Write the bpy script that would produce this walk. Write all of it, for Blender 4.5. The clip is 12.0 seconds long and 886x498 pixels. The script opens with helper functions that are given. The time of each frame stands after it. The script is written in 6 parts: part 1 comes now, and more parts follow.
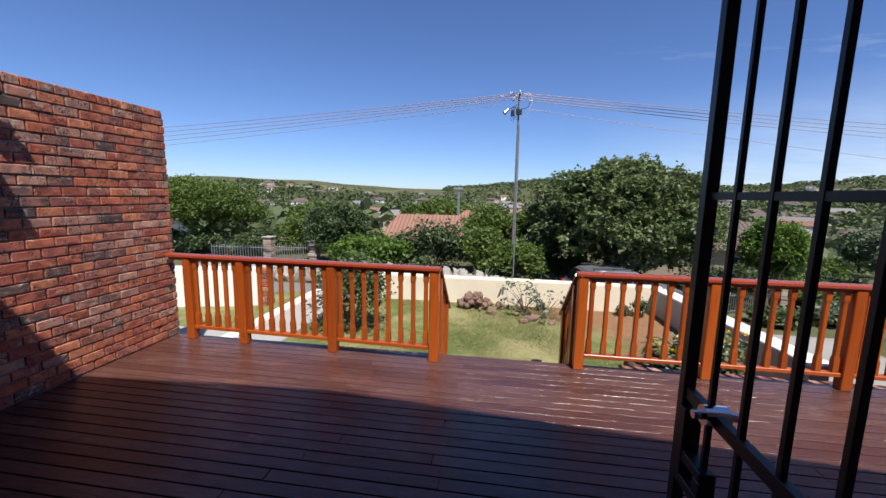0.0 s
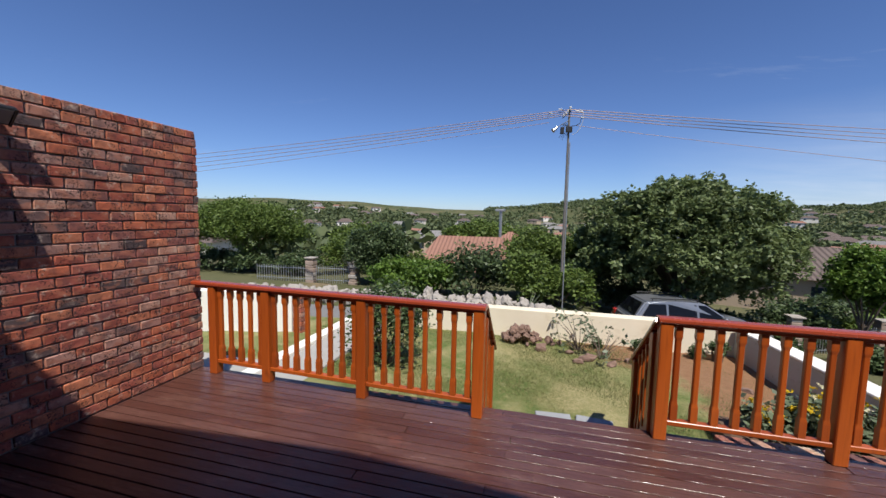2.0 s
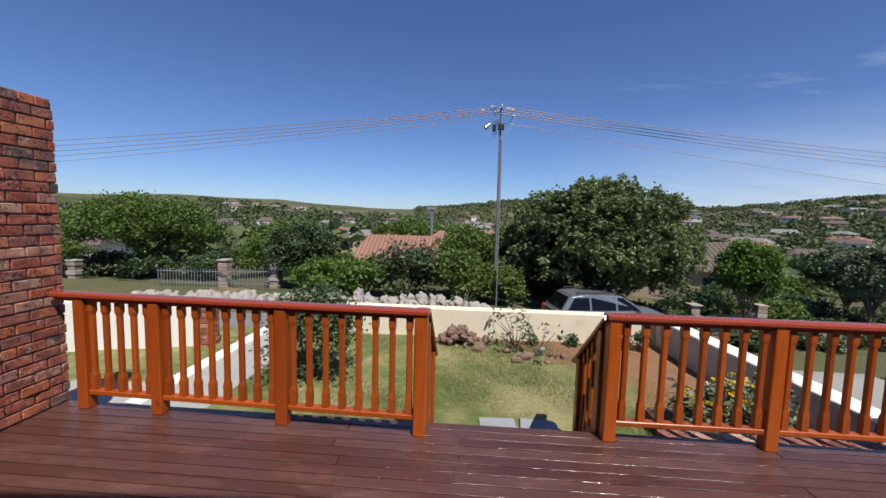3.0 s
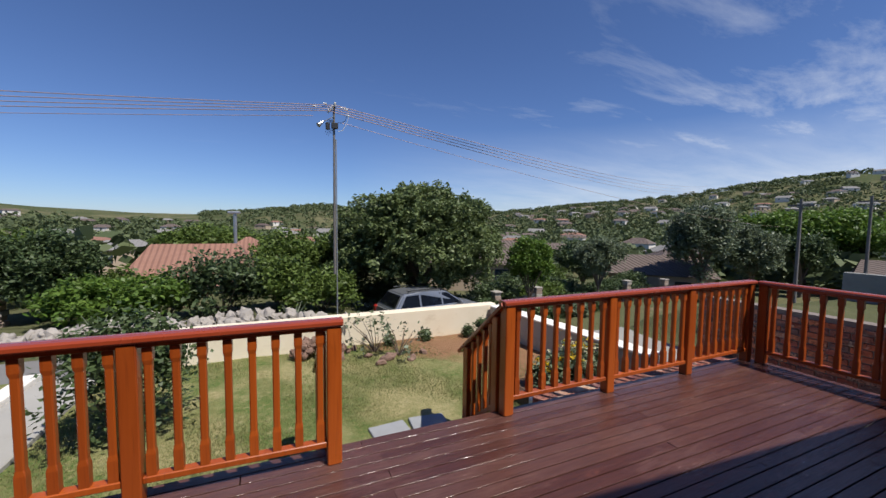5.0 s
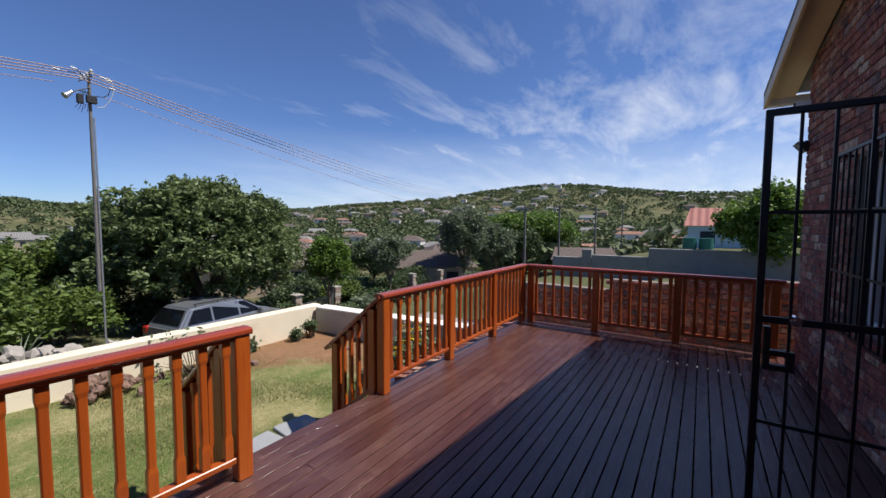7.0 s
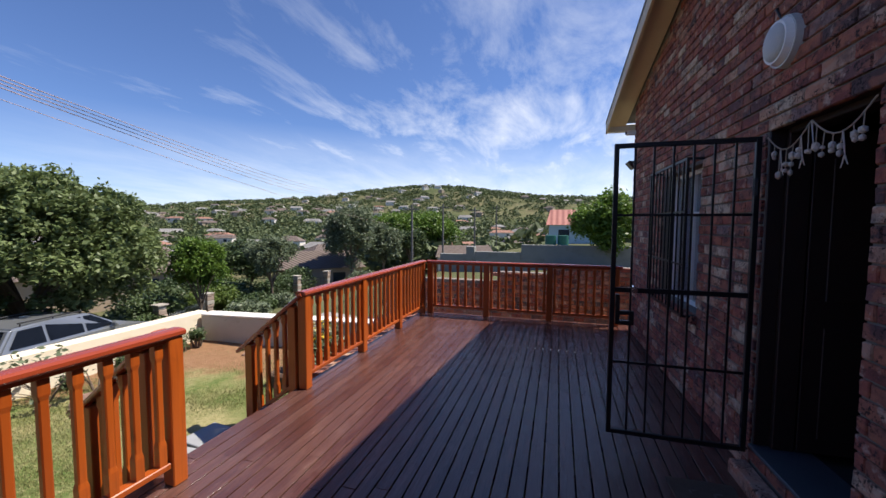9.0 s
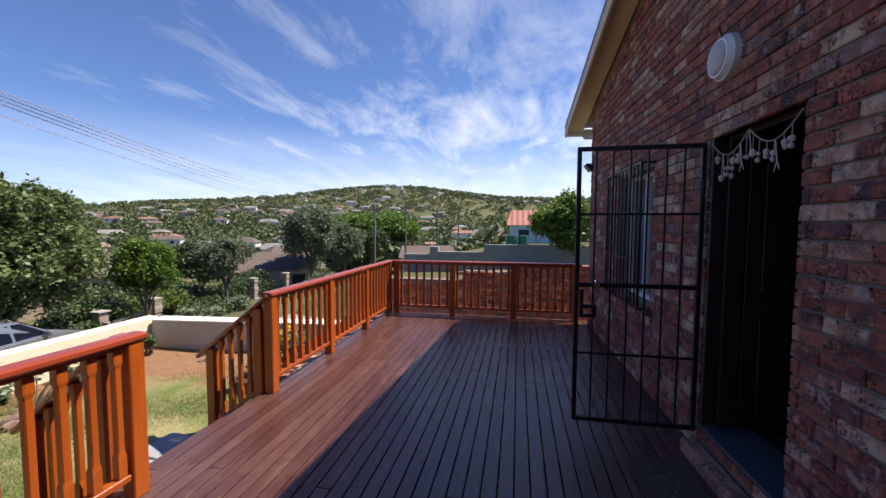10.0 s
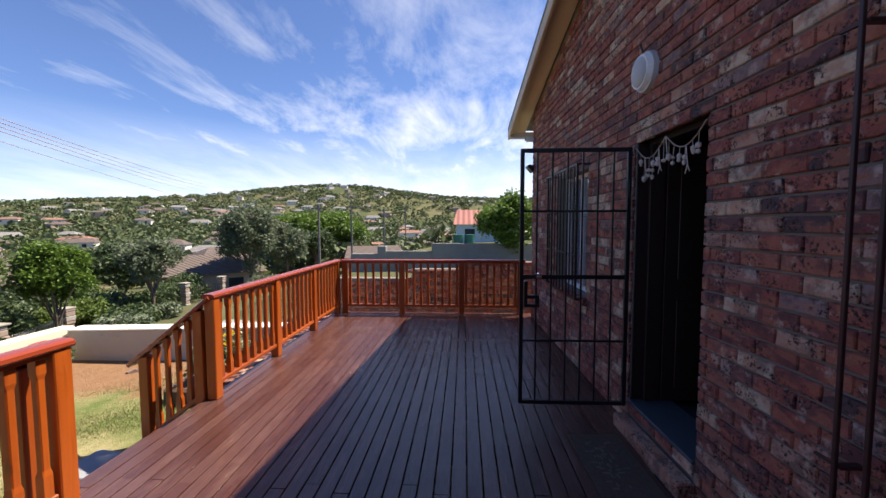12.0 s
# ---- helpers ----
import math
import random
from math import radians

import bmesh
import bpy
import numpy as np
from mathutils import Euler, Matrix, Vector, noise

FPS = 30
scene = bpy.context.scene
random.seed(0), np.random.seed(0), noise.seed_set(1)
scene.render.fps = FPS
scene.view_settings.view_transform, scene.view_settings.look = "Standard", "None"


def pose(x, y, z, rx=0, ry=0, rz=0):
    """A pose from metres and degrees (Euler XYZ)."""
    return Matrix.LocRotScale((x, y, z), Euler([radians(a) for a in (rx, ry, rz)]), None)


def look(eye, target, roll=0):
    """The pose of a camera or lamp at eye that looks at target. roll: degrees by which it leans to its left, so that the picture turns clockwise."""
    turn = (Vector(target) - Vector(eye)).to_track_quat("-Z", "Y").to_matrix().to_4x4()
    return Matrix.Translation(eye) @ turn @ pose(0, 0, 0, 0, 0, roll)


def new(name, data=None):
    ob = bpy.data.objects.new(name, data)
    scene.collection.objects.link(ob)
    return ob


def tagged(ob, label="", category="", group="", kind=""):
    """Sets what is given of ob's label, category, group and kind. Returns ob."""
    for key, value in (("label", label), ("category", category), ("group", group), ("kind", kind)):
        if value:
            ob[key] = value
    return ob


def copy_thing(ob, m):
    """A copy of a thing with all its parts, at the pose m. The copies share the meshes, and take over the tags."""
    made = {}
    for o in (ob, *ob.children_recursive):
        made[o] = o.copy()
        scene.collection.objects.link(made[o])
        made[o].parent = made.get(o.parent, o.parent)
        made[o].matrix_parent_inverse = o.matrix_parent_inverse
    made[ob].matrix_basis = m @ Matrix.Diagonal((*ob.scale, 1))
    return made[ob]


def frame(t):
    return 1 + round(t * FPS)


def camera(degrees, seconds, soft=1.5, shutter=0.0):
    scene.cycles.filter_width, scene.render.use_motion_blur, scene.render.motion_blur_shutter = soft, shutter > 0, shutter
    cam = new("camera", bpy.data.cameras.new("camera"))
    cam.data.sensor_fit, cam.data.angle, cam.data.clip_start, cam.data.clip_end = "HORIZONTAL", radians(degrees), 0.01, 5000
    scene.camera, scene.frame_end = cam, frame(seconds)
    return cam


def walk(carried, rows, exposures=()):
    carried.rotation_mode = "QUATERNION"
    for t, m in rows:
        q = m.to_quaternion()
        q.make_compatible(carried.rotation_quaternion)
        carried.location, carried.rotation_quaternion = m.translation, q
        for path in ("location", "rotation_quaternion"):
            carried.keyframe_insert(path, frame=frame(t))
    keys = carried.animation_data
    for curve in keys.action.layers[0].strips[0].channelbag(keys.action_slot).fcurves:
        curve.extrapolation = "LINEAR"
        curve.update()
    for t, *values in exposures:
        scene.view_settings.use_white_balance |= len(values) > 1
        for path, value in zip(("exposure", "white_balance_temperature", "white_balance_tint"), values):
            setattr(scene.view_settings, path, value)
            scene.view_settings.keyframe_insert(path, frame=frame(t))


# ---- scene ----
cam = camera(98.1, 12.0)
PATH = [
    (0, (0.549, 0.445, 1.582), (0.265, 2.405, 1.301), 1.1),
    (0.5, (0.52, 0.564, 1.583), (0.126, 2.508, 1.326), 0.9),
    (1, (0.471, 0.703, 1.598), (-0.013, 2.632, 1.382), 1.0),
    (1.5, (0.455, 0.821, 1.617), (-0.067, 2.742, 1.428), 1.0),
    (2, (0.421, 0.951, 1.617), (-0.073, 2.881, 1.438), 1.2),
    (2.5, (0.347, 1.12, 1.585), (-0.008, 3.08, 1.407), 1.4),
    (3, (0.294, 1.285, 1.571), (0.157, 3.273, 1.396), 1.4),
    (5, (-0.367, 1.499, 1.51), (0.449, 3.32, 1.376), 0.7),
    (5.5, (-0.613, 1.555, 1.502), (0.472, 3.23, 1.377), 0.8),
    (6, (-0.84, 1.602, 1.516), (0.497, 3.084, 1.387), 0.5),
    (6.5, (-1.026, 1.59, 1.527), (0.48, 2.899, 1.401), 0.2),
    (7, (-1.208, 1.656, 1.528), (0.447, 2.771, 1.402), 0.3),
    (7.5, (-1.387, 1.712, 1.528), (0.372, 2.656, 1.403), 0.4),
    (9.5, (-1.701, 1.797, 1.519), (0.238, 2.272, 1.394), 0.2),
    (10, (-1.728, 1.830, 1.512), (0.230, 2.212, 1.389), 0.2),
    (10.5, (-1.744, 1.849, 1.514), (0.227, 2.158, 1.388), 0.2),
    (11, (-1.773, 1.858, 1.504), (0.208, 2.094, 1.380), 0.1),
    (11.5, (-1.8, 1.873, 1.494), (0.19, 2.036, 1.371), -0.0),
    (12, (-1.814, 1.850, 1.491), (0.179, 1.960, 1.367), -0.1),
]
walk(cam, [(t, look(eye, target, roll)) for t, eye, target, roll in PATH], ((0, 0.50, 6550, 10), (1.5, 0.32, 6550, 10), (3.0, 0.20, 6550, 10), (5.5, 0.14, 6550, 10), (7.0, 0.32, 6550, 10), (7.7, 0.55, 6650, 10), (9.5, 0.7, 6900, 11), (10.5, 0.88, 7100, 12), (12, 1.0, 7300, 12)))

# ---- world, sun ----
SUN = Vector((-0.30, 0.53, -1.0)).normalized()      # the way the light travels
sun = new("sun", bpy.data.lights.new("sun", "SUN"))
sun.data.energy, sun.data.angle, sun.data.color = 5.0, radians(0.53), (1.0, 0.95, 0.88)
sun.matrix_world = look((0, -20, 40), Vector((0, -20, 40)) + SUN)
world = bpy.data.worlds.new("world")
scene.world = world
world.use_nodes = True
wn, wl = world.node_tree.nodes, world.node_tree.links
wn.clear()
sky = wn.new("ShaderNodeTexSky")
sky.sky_type, sky.sun_disc = "NISHITA", False
sky.sun_elevation, sky.sun_rotation = math.asin(-SUN.z), math.atan2(-SUN.x, -SUN.y)
sky.altitude, sky.air_density, sky.dust_density, sky.ozone_density = 300, 0.9, 0.15, 3.0
coord = wn.new("ShaderNodeTexCoord")
sep = wn.new("ShaderNodeSeparateXYZ")
wl.new(coord.outputs["Generated"], sep.inputs[0])


def wmath(op, a, b=None, clamp=False):
    n = wn.new("ShaderNodeMath")
    n.operation, n.use_clamp = op, clamp
    for i, v in enumerate((a, b)):
        if v is not None:
            if isinstance(v, (int, float)):
                n.inputs[i].default_value = v
            else:
                wl.new(v, n.inputs[i])
    return n.outputs[0]


# thin high cloud, projected on a flat layer above
zz = wmath("MAXIMUM", sep.outputs["Z"], 0.03)
comb = wn.new("ShaderNodeCombineXYZ")
wl.new(wmath("DIVIDE", sep.outputs["X"], wmath("ADD", zz, 0.12)), comb.inputs[0])
wl.new(wmath("DIVIDE", sep.outputs["Y"], wmath("ADD", zz, 0.12)), comb.inputs[1])
cm = wn.new("ShaderNodeMapping")
cm.inputs["Rotation"].default_value = (0, 0, radians(-25))
cm.inputs["Scale"].default_value = (0.8, 1.9, 1)
wl.new(comb.outputs[0], cm.inputs[0])
cn = wn.new("ShaderNodeTexNoise")
cn.inputs["Scale"].default_value, cn.inputs["Detail"].default_value, cn.inputs["Roughness"].default_value, cn.inputs["Distortion"].default_value = 1.35, 12, 0.63, 0.35
wl.new(cm.outputs[0], cn.inputs["Vector"])
# more cloud to the east, hardly any to the west
east = wmath("MULTIPLY", wmath("SUBTRACT", sep.outputs["X"], 0.18), 1.3, True)
bank = wmath("MULTIPLY", wmath("SUBTRACT", sep.outputs["X"], 0.50), 2.2, True)
amount = wmath("MULTIPLY", wmath("SUBTRACT", cn.outputs[0], wmath("SUBTRACT", 0.60, wmath("MULTIPLY", bank, 0.17))), 3.0, True)
amount = wmath("MULTIPLY", amount, wmath("MULTIPLY", wmath("SUBTRACT", 1.0, wmath("MULTIPLY", sep.outputs["Z"], 1.3)), wmath("ADD", east, 0.15), True))
band = wmath("MULTIPLY", wmath("SUBTRACT", 1.0, wmath("MULTIPLY", sep.outputs["Z"], 4.3), True), wmath("MULTIPLY", east, wmath("MULTIPLY", cn.outputs[0], 1.35)))
amount = wmath("MAXIMUM", wmath("MULTIPLY", amount, 0.85, True), band, True)
mixc = wn.new("ShaderNodeMix")
mixc.data_type = "RGBA"
mixc.inputs[7].default_value = (9.4, 9.8, 10.4, 1)
tint = wn.new("ShaderNodeMix")
tint.data_type, tint.blend_type = "RGBA", "MULTIPLY"
tint.inputs[0].default_value = 1.0
tint.inputs[7].default_value = (0.73, 0.87, 1.19, 1)
wl.new(sky.outputs[0], tint.inputs[6])
wl.new(tint.outputs[2], mixc.inputs[6])
wl.new(amount, mixc.inputs[0])
bg = wn.new("ShaderNodeBackground")
bg.inputs["Strength"].default_value = 0.082
wl.new(mixc.outputs[2], bg.inputs[0])
wout = wn.new("ShaderNodeOutputWorld")
wl.new(bg.outputs[0], wout.inputs[0])

# ---- materials ----


class Mat:
    """A node material built up step by step."""

    def __init__(self, name, rough=0.6, metal=0.0, coat=0.0, spec=0.5):
        self.m = bpy.data.materials.new(name)
        self.m.use_nodes = True
        self.t = self.m.node_tree
        self.b = self.t.nodes["Principled BSDF"]
        self.b.inputs["Roughness"].default_value, self.b.inputs["Metallic"].default_value = rough, metal
        self.b.inputs["Coat Weight"].default_value, self.b.inputs["Specular IOR Level"].default_value = coat, spec

    def n(self, kind, **kw):
        node = self.t.nodes.new("ShaderNode" + kind)
        for k, v in kw.items():
            node.inputs[k.replace("_", " ")].default_value = v
        return node

    def link(self, a, b):
        self.t.links.new(a, b)

    def coords(self, scale=(1, 1, 1), world=True):
        src = self.n("NewGeometry").outputs["Position"] if world else self.n("TexCoord").outputs["Object"]
        mp = self.n("Mapping", Scale=scale)
        self.link(src, mp.inputs["Vector"])
        return mp.outputs[0]

    def noise(self, scale, detail=4, rough=0.55, stretch=(1, 1, 1), world=True, dist=0.0):
        nz = self.n("TexNoise", Scale=scale, Detail=detail, Roughness=rough, Distortion=dist)
        self.link(self.coords(stretch, world), nz.inputs["Vector"])
        return nz.outputs[0]

    def ramp(self, fac, stops, steps=False):
        r = self.n("ValToRGB")
        r.color_ramp.interpolation = "CONSTANT" if steps else "LINEAR"
        e = r.color_ramp.elements
        while len(e) < len(stops):
            e.new(0.5)
        for el, (p, c) in zip(e, stops):
            el.position, el.color = p, (*c, 1)
        self.link(fac, r.inputs[0])
        return r.outputs[0]

    def mix(self, a, b, fac, kind="MIX"):
        x = self.n("Mix")
        x.data_type, x.blend_type = "RGBA", kind
        for v, i in ((fac, 0), (a, 6), (b, 7)):
            if isinstance(v, (int, float)):
                x.inputs[i].default_value = v
            elif isinstance(v, tuple):
                x.inputs[i].default_value = (*v, 1)
            else:
                self.link(v, x.inputs[i])
        return x.outputs[2]

    def math(self, op, a, b, clamp=False):
        x = self.n("Math")
        x.operation, x.use_clamp = op, clamp
        for v, i in ((a, 0), (b, 1)):
            if isinstance(v, (int, float)):
                x.inputs[i].default_value = v
            else:
                self.link(v, x.inputs[i])
        return x.outputs[0]

    def random(self):
        return self.n("ObjectInfo").outputs["Random"]

    def island(self):
        return self.n("NewGeometry").outputs["Random Per Island"]

    def colour(self, c):
        if isinstance(c, tuple):
            self.b.inputs["Base Color"].default_value = (*c, 1)
        else:
            self.link(c, self.b.inputs["Base Color"])
        return self

    def rough(self, fac, lo, hi):
        mr = self.n("MapRange", To_Min=lo, To_Max=hi)
        self.link(fac, mr.inputs["Value"])
        self.link(mr.outputs[0], self.b.inputs["Roughness"])
        return self

    def bump(self, fac, strength=0.3, dist=0.01):
        bp = self.n("Bump", Strength=strength, Distance=dist)
        self.link(fac, bp.inputs["Height"])
        self.link(bp.outputs[0], self.b.inputs["Normal"])
        return self


def simple(name, c, rough=0.6, metal=0.0, var=0.15, scale=6.0, bump=0.15):
    m = Mat(name, rough, metal)
    f = m.noise(scale, 6)
    m.colour(m.mix(tuple(x * (1 - var) for x in c), tuple(min(1, x * (1 + var)) for x in c), f))
    m.bump(m.noise(scale * 8, 4), bump, 0.004)
    return m.m


def deck_material():
    m = Mat("dark_varnished_deck", 0.3, coat=0.0, spec=0.6)
    g = m.noise(14, 6, 0.6, (0.12, 2.4, 2.4))
    fine = m.noise(60, 4, 0.6, (0.06, 3.0, 3.0))
    big = m.noise(1.6, 4, 0.6)
    r = m.random()
    c = m.mix((0.046, 0.017, 0.014), (0.098, 0.038, 0.029), g)
    c = m.mix(c, (0.130, 0.064, 0.052), m.math("MULTIPLY", r, 0.6))
    worn = m.ramp(m.noise(4.0, 8, 0.72, (0.30, 1.2, 1)), [(0.50, (0, 0, 0)), (0.70, (1, 1, 1))])
    c = m.mix(c, (0.195, 0.105, 0.082), m.math("MULTIPLY", worn, 0.55))
    bare = m.ramp(m.noise(2.1, 9, 0.78, (0.6, 1.3, 1)), [(0.58, (0, 0, 0)), (0.64, (1, 1, 1))])
    c = m.mix(c, (0.17, 0.058, 0.040), m.math("MULTIPLY", bare, 0.6))
    scuff = m.ramp(m.noise(38, 5, 0.7, (0.4, 1, 1)), [(0.63, (0, 0, 0)), (0.72, (1, 1, 1))])
    c = m.mix(c, (0.30, 0.20, 0.17), m.math("MULTIPLY", scuff, m.math("MULTIPLY", big, 0.9)))
    c = m.mix(c, (0.035, 0.014, 0.011), m.math("MULTIPLY", m.ramp(fine, [(0.48, (0, 0, 0)), (0.72, (1, 1, 1))]), 0.6))
    m.colour(c)
    m.rough(m.math("ADD", m.math("MULTIPLY", big, 0.5), m.math("MULTIPLY", worn, 0.40)), 0.10, 0.40)
    m.bump(m.math("ADD", fine, m.math("MULTIPLY", g, 0.7)), 0.5, 0.005)
    return m.m


def rail_material():
    m = Mat("orange_brown_varnished_wood", 0.32, spec=0.5)
    g = m.noise(22, 6, 0.65, (1, 1, 0.08), world=False, dist=1.2)
    c = m.mix((0.28, 0.050, 0.007), (0.50, 0.112, 0.014), g)
    c = m.mix(c, (0.19, 0.032, 0.006), m.math("MULTIPLY", m.random(), 0.6))
    knot = m.ramp(m.noise(7, 3, 0.5, (1, 1, 0.5)), [(0.68, (0, 0, 0)), (0.76, (1, 1, 1))])
    c = m.mix(c, (0.13, 0.026, 0.006), m.math("MULTIPLY", knot, 0.7))
    streak = m.ramp(m.noise(45, 5, 0.6, (1, 1, 0.05), world=False), [(0.55, (0, 0, 0)), (0.68, (1, 1, 1))])
    c = m.mix(c, (0.16, 0.028, 0.006), m.math("MULTIPLY", streak, 0.45))
    m.colour(c)
    m.rough(m.noise(9, 4), 0.24, 0.45)
    m.bump(g, 0.15, 0.003)
    return m.m


def cap_material():
    m = Mat("red_brown_varnished_cap", 0.22, spec=0.6)
    g = m.noise(30, 6, 0.65, (0.1, 1, 1), world=False)
    c = m.mix((0.20, 0.028, 0.012), (0.34, 0.060, 0.020), g)
    m.colour(c)
    m.rough(m.noise(6, 5), 0.16, 0.36)
    m.bump(g, 0.12, 0.003)
    return m.m


def brick_material(name, stops, island=False, dark=0.5, pits=0.9):
    m = Mat(name, 0.85, spec=0.25)
    r = m.island() if island else m.random()
    c = m.ramp(r, stops, True)
    blotch = m.ramp(m.noise(11, 6, 0.7), [(0.46, (0, 0, 0)), (0.60, (1, 1, 1))])
    c = m.mix(c, (0.085, 0.048, 0.048), m.math("MULTIPLY", blotch, dark))
    band = m.ramp(m.noise(8.5, 3, 0.5, (1, 1, 2.2)), [(0.49, (0, 0, 0)), (0.57, (1, 1, 1))])
    c = m.mix(c, (0.46, 0.17, 0.095), m.math("MULTIPLY", band, 0.45))
    pale = m.ramp(m.noise(13, 5, 0.65), [(0.57, (0, 0, 0)), (0.68, (1, 1, 1))])
    c = m.mix(c, (0.56, 0.44, 0.35), m.math("MULTIPLY", pale, 0.65))
    pit = m.ramp(m.noise(60, 4, 0.7), [(0.52, (0, 0, 0)), (0.58, (1, 1, 1))])
    where = m.ramp(m.noise(9, 3), [(0.47, (0, 0, 0)), (0.54, (1, 1, 1))])
    c = m.mix(c, (0.022, 0.018, 0.019), m.math("MULTIPLY", m.math("MULTIPLY", pit, where), pits))
    m.colour(c)
    m.bump(m.math("ADD", m.noise(55, 6, 0.7), m.math("MULTIPLY", m.noise(14, 4), 1.2)), 0.75, 0.008)
    return m.m


RED = [(0.0, (0.450, 0.125, 0.065)), (0.16, (0.325, 0.083, 0.053)), (0.30, (0.525, 0.181, 0.094)), (0.42, (0.288, 0.106, 0.083)), (0.54, (0.388, 0.206, 0.163)),
       (0.64, (0.375, 0.106, 0.075)), (0.76, (0.194, 0.115, 0.103)), (0.87, (0.450, 0.250, 0.181)), (0.95, (0.106, 0.075, 0.073))]
FACE = [(0.0, (0.292, 0.090, 0.066)), (0.151, (0.33, 0.130, 0.092)), (0.292, (0.22, 0.072, 0.060)), (0.432, (0.46, 0.275, 0.195)), (0.562, (0.17, 0.080, 0.076)),
        (0.64, (0.324, 0.105, 0.078)), (0.810, (0.56, 0.43, 0.31)), (0.907, (0.27, 0.180, 0.165)), (0.96, (0.105, 0.066, 0.066))]


def plaster(name, lo, hi, stain=0.4):
    m = Mat(name, 0.85, spec=0.2)
    c = m.mix(lo, hi, m.noise(2.2, 6, 0.6))
    s = m.ramp(m.noise(3.2, 7, 0.7, (1, 1, 1.6)), [(0.55, (0, 0, 0)), (0.72, (1, 1, 1))])
    c = m.mix(c, tuple(x * y for x, y in zip(lo, (0.62, 0.54, 0.44))), m.math("MULTIPLY", s, stain))
    sp = m.ramp(m.noise(11, 6, 0.7), [(0.66, (0, 0, 0)), (0.70, (1, 1, 1))])
    c = m.mix(c, (0.16, 0.14, 0.12), m.math("MULTIPLY", sp, stain * 0.9))
    m.colour(c)
    m.bump(m.noise(45, 5, 0.6), 0.3, 0.004)
    return m.m


def leaf_material(name, lo, hi, rough=0.5, trans=0.25):
    m = Mat(name, rough, spec=0.4)
    c = m.mix(lo, hi, m.island())
    big = m.noise(0.9, 3)
    c = m.mix(c, tuple(x * 0.55 for x in lo), m.math("MULTIPLY", big, 0.5))
    m.colour(c)
    tr = m.n("BsdfTranslucent")
    m.link(c, tr.inputs["Color"])
    mx = m.n("MixShader", Fac=trans)
    m.link(m.b.outputs[0], mx.inputs[1])
    m.link(tr.outputs[0], mx.inputs[2])
    m.link(mx.outputs[0], m.t.nodes["Material Output"].inputs["Surface"])
    return m.m


def lawn_material():
    m = Mat("dry_lawn_and_soil", 0.95, spec=0.1)
    a = m.noise(1.0, 7, 0.7)
    b = m.noise(22, 6, 0.75)
    c = m.mix((0.105, 0.158, 0.045), (0.37, 0.325, 0.165), m.ramp(a, [(0.42, (0, 0, 0)), (0.58, (1, 1, 1))]))
    c = m.mix(c, (0.21, 0.205, 0.078), m.math("MULTIPLY", m.ramp(b, [(0.42, (0, 0, 0)), (0.60, (1, 1, 1))]), 0.7))
    c = m.mix(c, (0.38, 0.335, 0.18), m.math("MULTIPLY", m.ramp(m.noise(5.5, 7, 0.75), [(0.56, (0, 0, 0)), (0.66, (1, 1, 1))]), 0.7))
    # bare reddish soil along the far right border
    pos = m.n("NewGeometry").outputs["Position"]
    sx = m.n("SeparateXYZ")
    m.link(pos, sx.inputs[0])
    wob = m.math("MULTIPLY", m.math("SUBTRACT", m.noise(1.5, 5), 0.5), 1.7)
    edge = m.math("ADD", m.math("MULTIPLY", sx.outputs[0], 0.72), m.math("MULTIPLY", sx.outputs[1], 0.42))
    soil = m.ramp(m.math("SUBTRACT", m.math("ADD", edge, wob), 3.95), [(0.0, (0, 0, 0)), (0.25, (1, 1, 1))])
    dirt = m.mix((0.22, 0.115, 0.060), (0.34, 0.20, 0.115), m.noise(9, 6))
    c = m.mix(c, dirt, soil)
    m.colour(c)
    m.bump(m.math("ADD", b, m.noise(90, 3)), 0.7, 0.03)
    return m.m


def ground_material():
    m = Mat("dry_grass_and_scrub", 0.95, spec=0.1)
    c = m.mix((0.092, 0.098, 0.046), (0.150, 0.140, 0.076), m.ramp(m.noise(0.035, 8, 0.65), [(0.42, (0, 0, 0)), (0.6, (1, 1, 1))]))
    c = m.mix(c, (0.062, 0.078, 0.032), m.ramp(m.noise(0.012, 9, 0.72), [(0.47, (0, 0, 0)), (0.56, (1, 1, 1))]))
    c = m.mix(c, (0.26, 0.19, 0.12), m.ramp(m.noise(0.25, 6, 0.6), [(0.60, (0, 0, 0)), (0.72, (1, 1, 1))]))
    m.colour(c)
    m.bump(m.noise(0.5, 8, 0.7), 0.6, 0.5)
    return m.m


def road_material(name, lo, hi):
    m = Mat(name, 0.9, spec=0.2)
    c = m.mix(lo, hi, m.noise(1.1, 7, 0.65))
    c = m.mix(c, tuple(x * 0.6 for x in lo), m.ramp(m.noise(0.5, 8, 0.75), [(0.56, (0, 0, 0)), (0.64, (1, 1, 1))]))
    m.colour(c)
    m.bump(m.noise(110, 3), 0.35, 0.006)
    return m.m


def roof_material(name, lo, hi, period, axis):
    m = Mat(name, 0.75, spec=0.3)
    w = m.n("TexWave", Scale=0.5 / period * 0.62, Distortion=0.4, Detail=1.0)
    w.bands_direction = axis
    m.link(m.coords(), w.inputs["Vector"])
    c = m.mix(lo, hi, m.noise(1.3, 6))
    c = m.mix(c, tuple(x * 0.7 for x in lo), m.math("MULTIPLY", m.noise(9, 4), 0.5))
    m.colour(c)
    m.bump(w.outputs["Fac"], 0.6, 0.08)
    return m.m


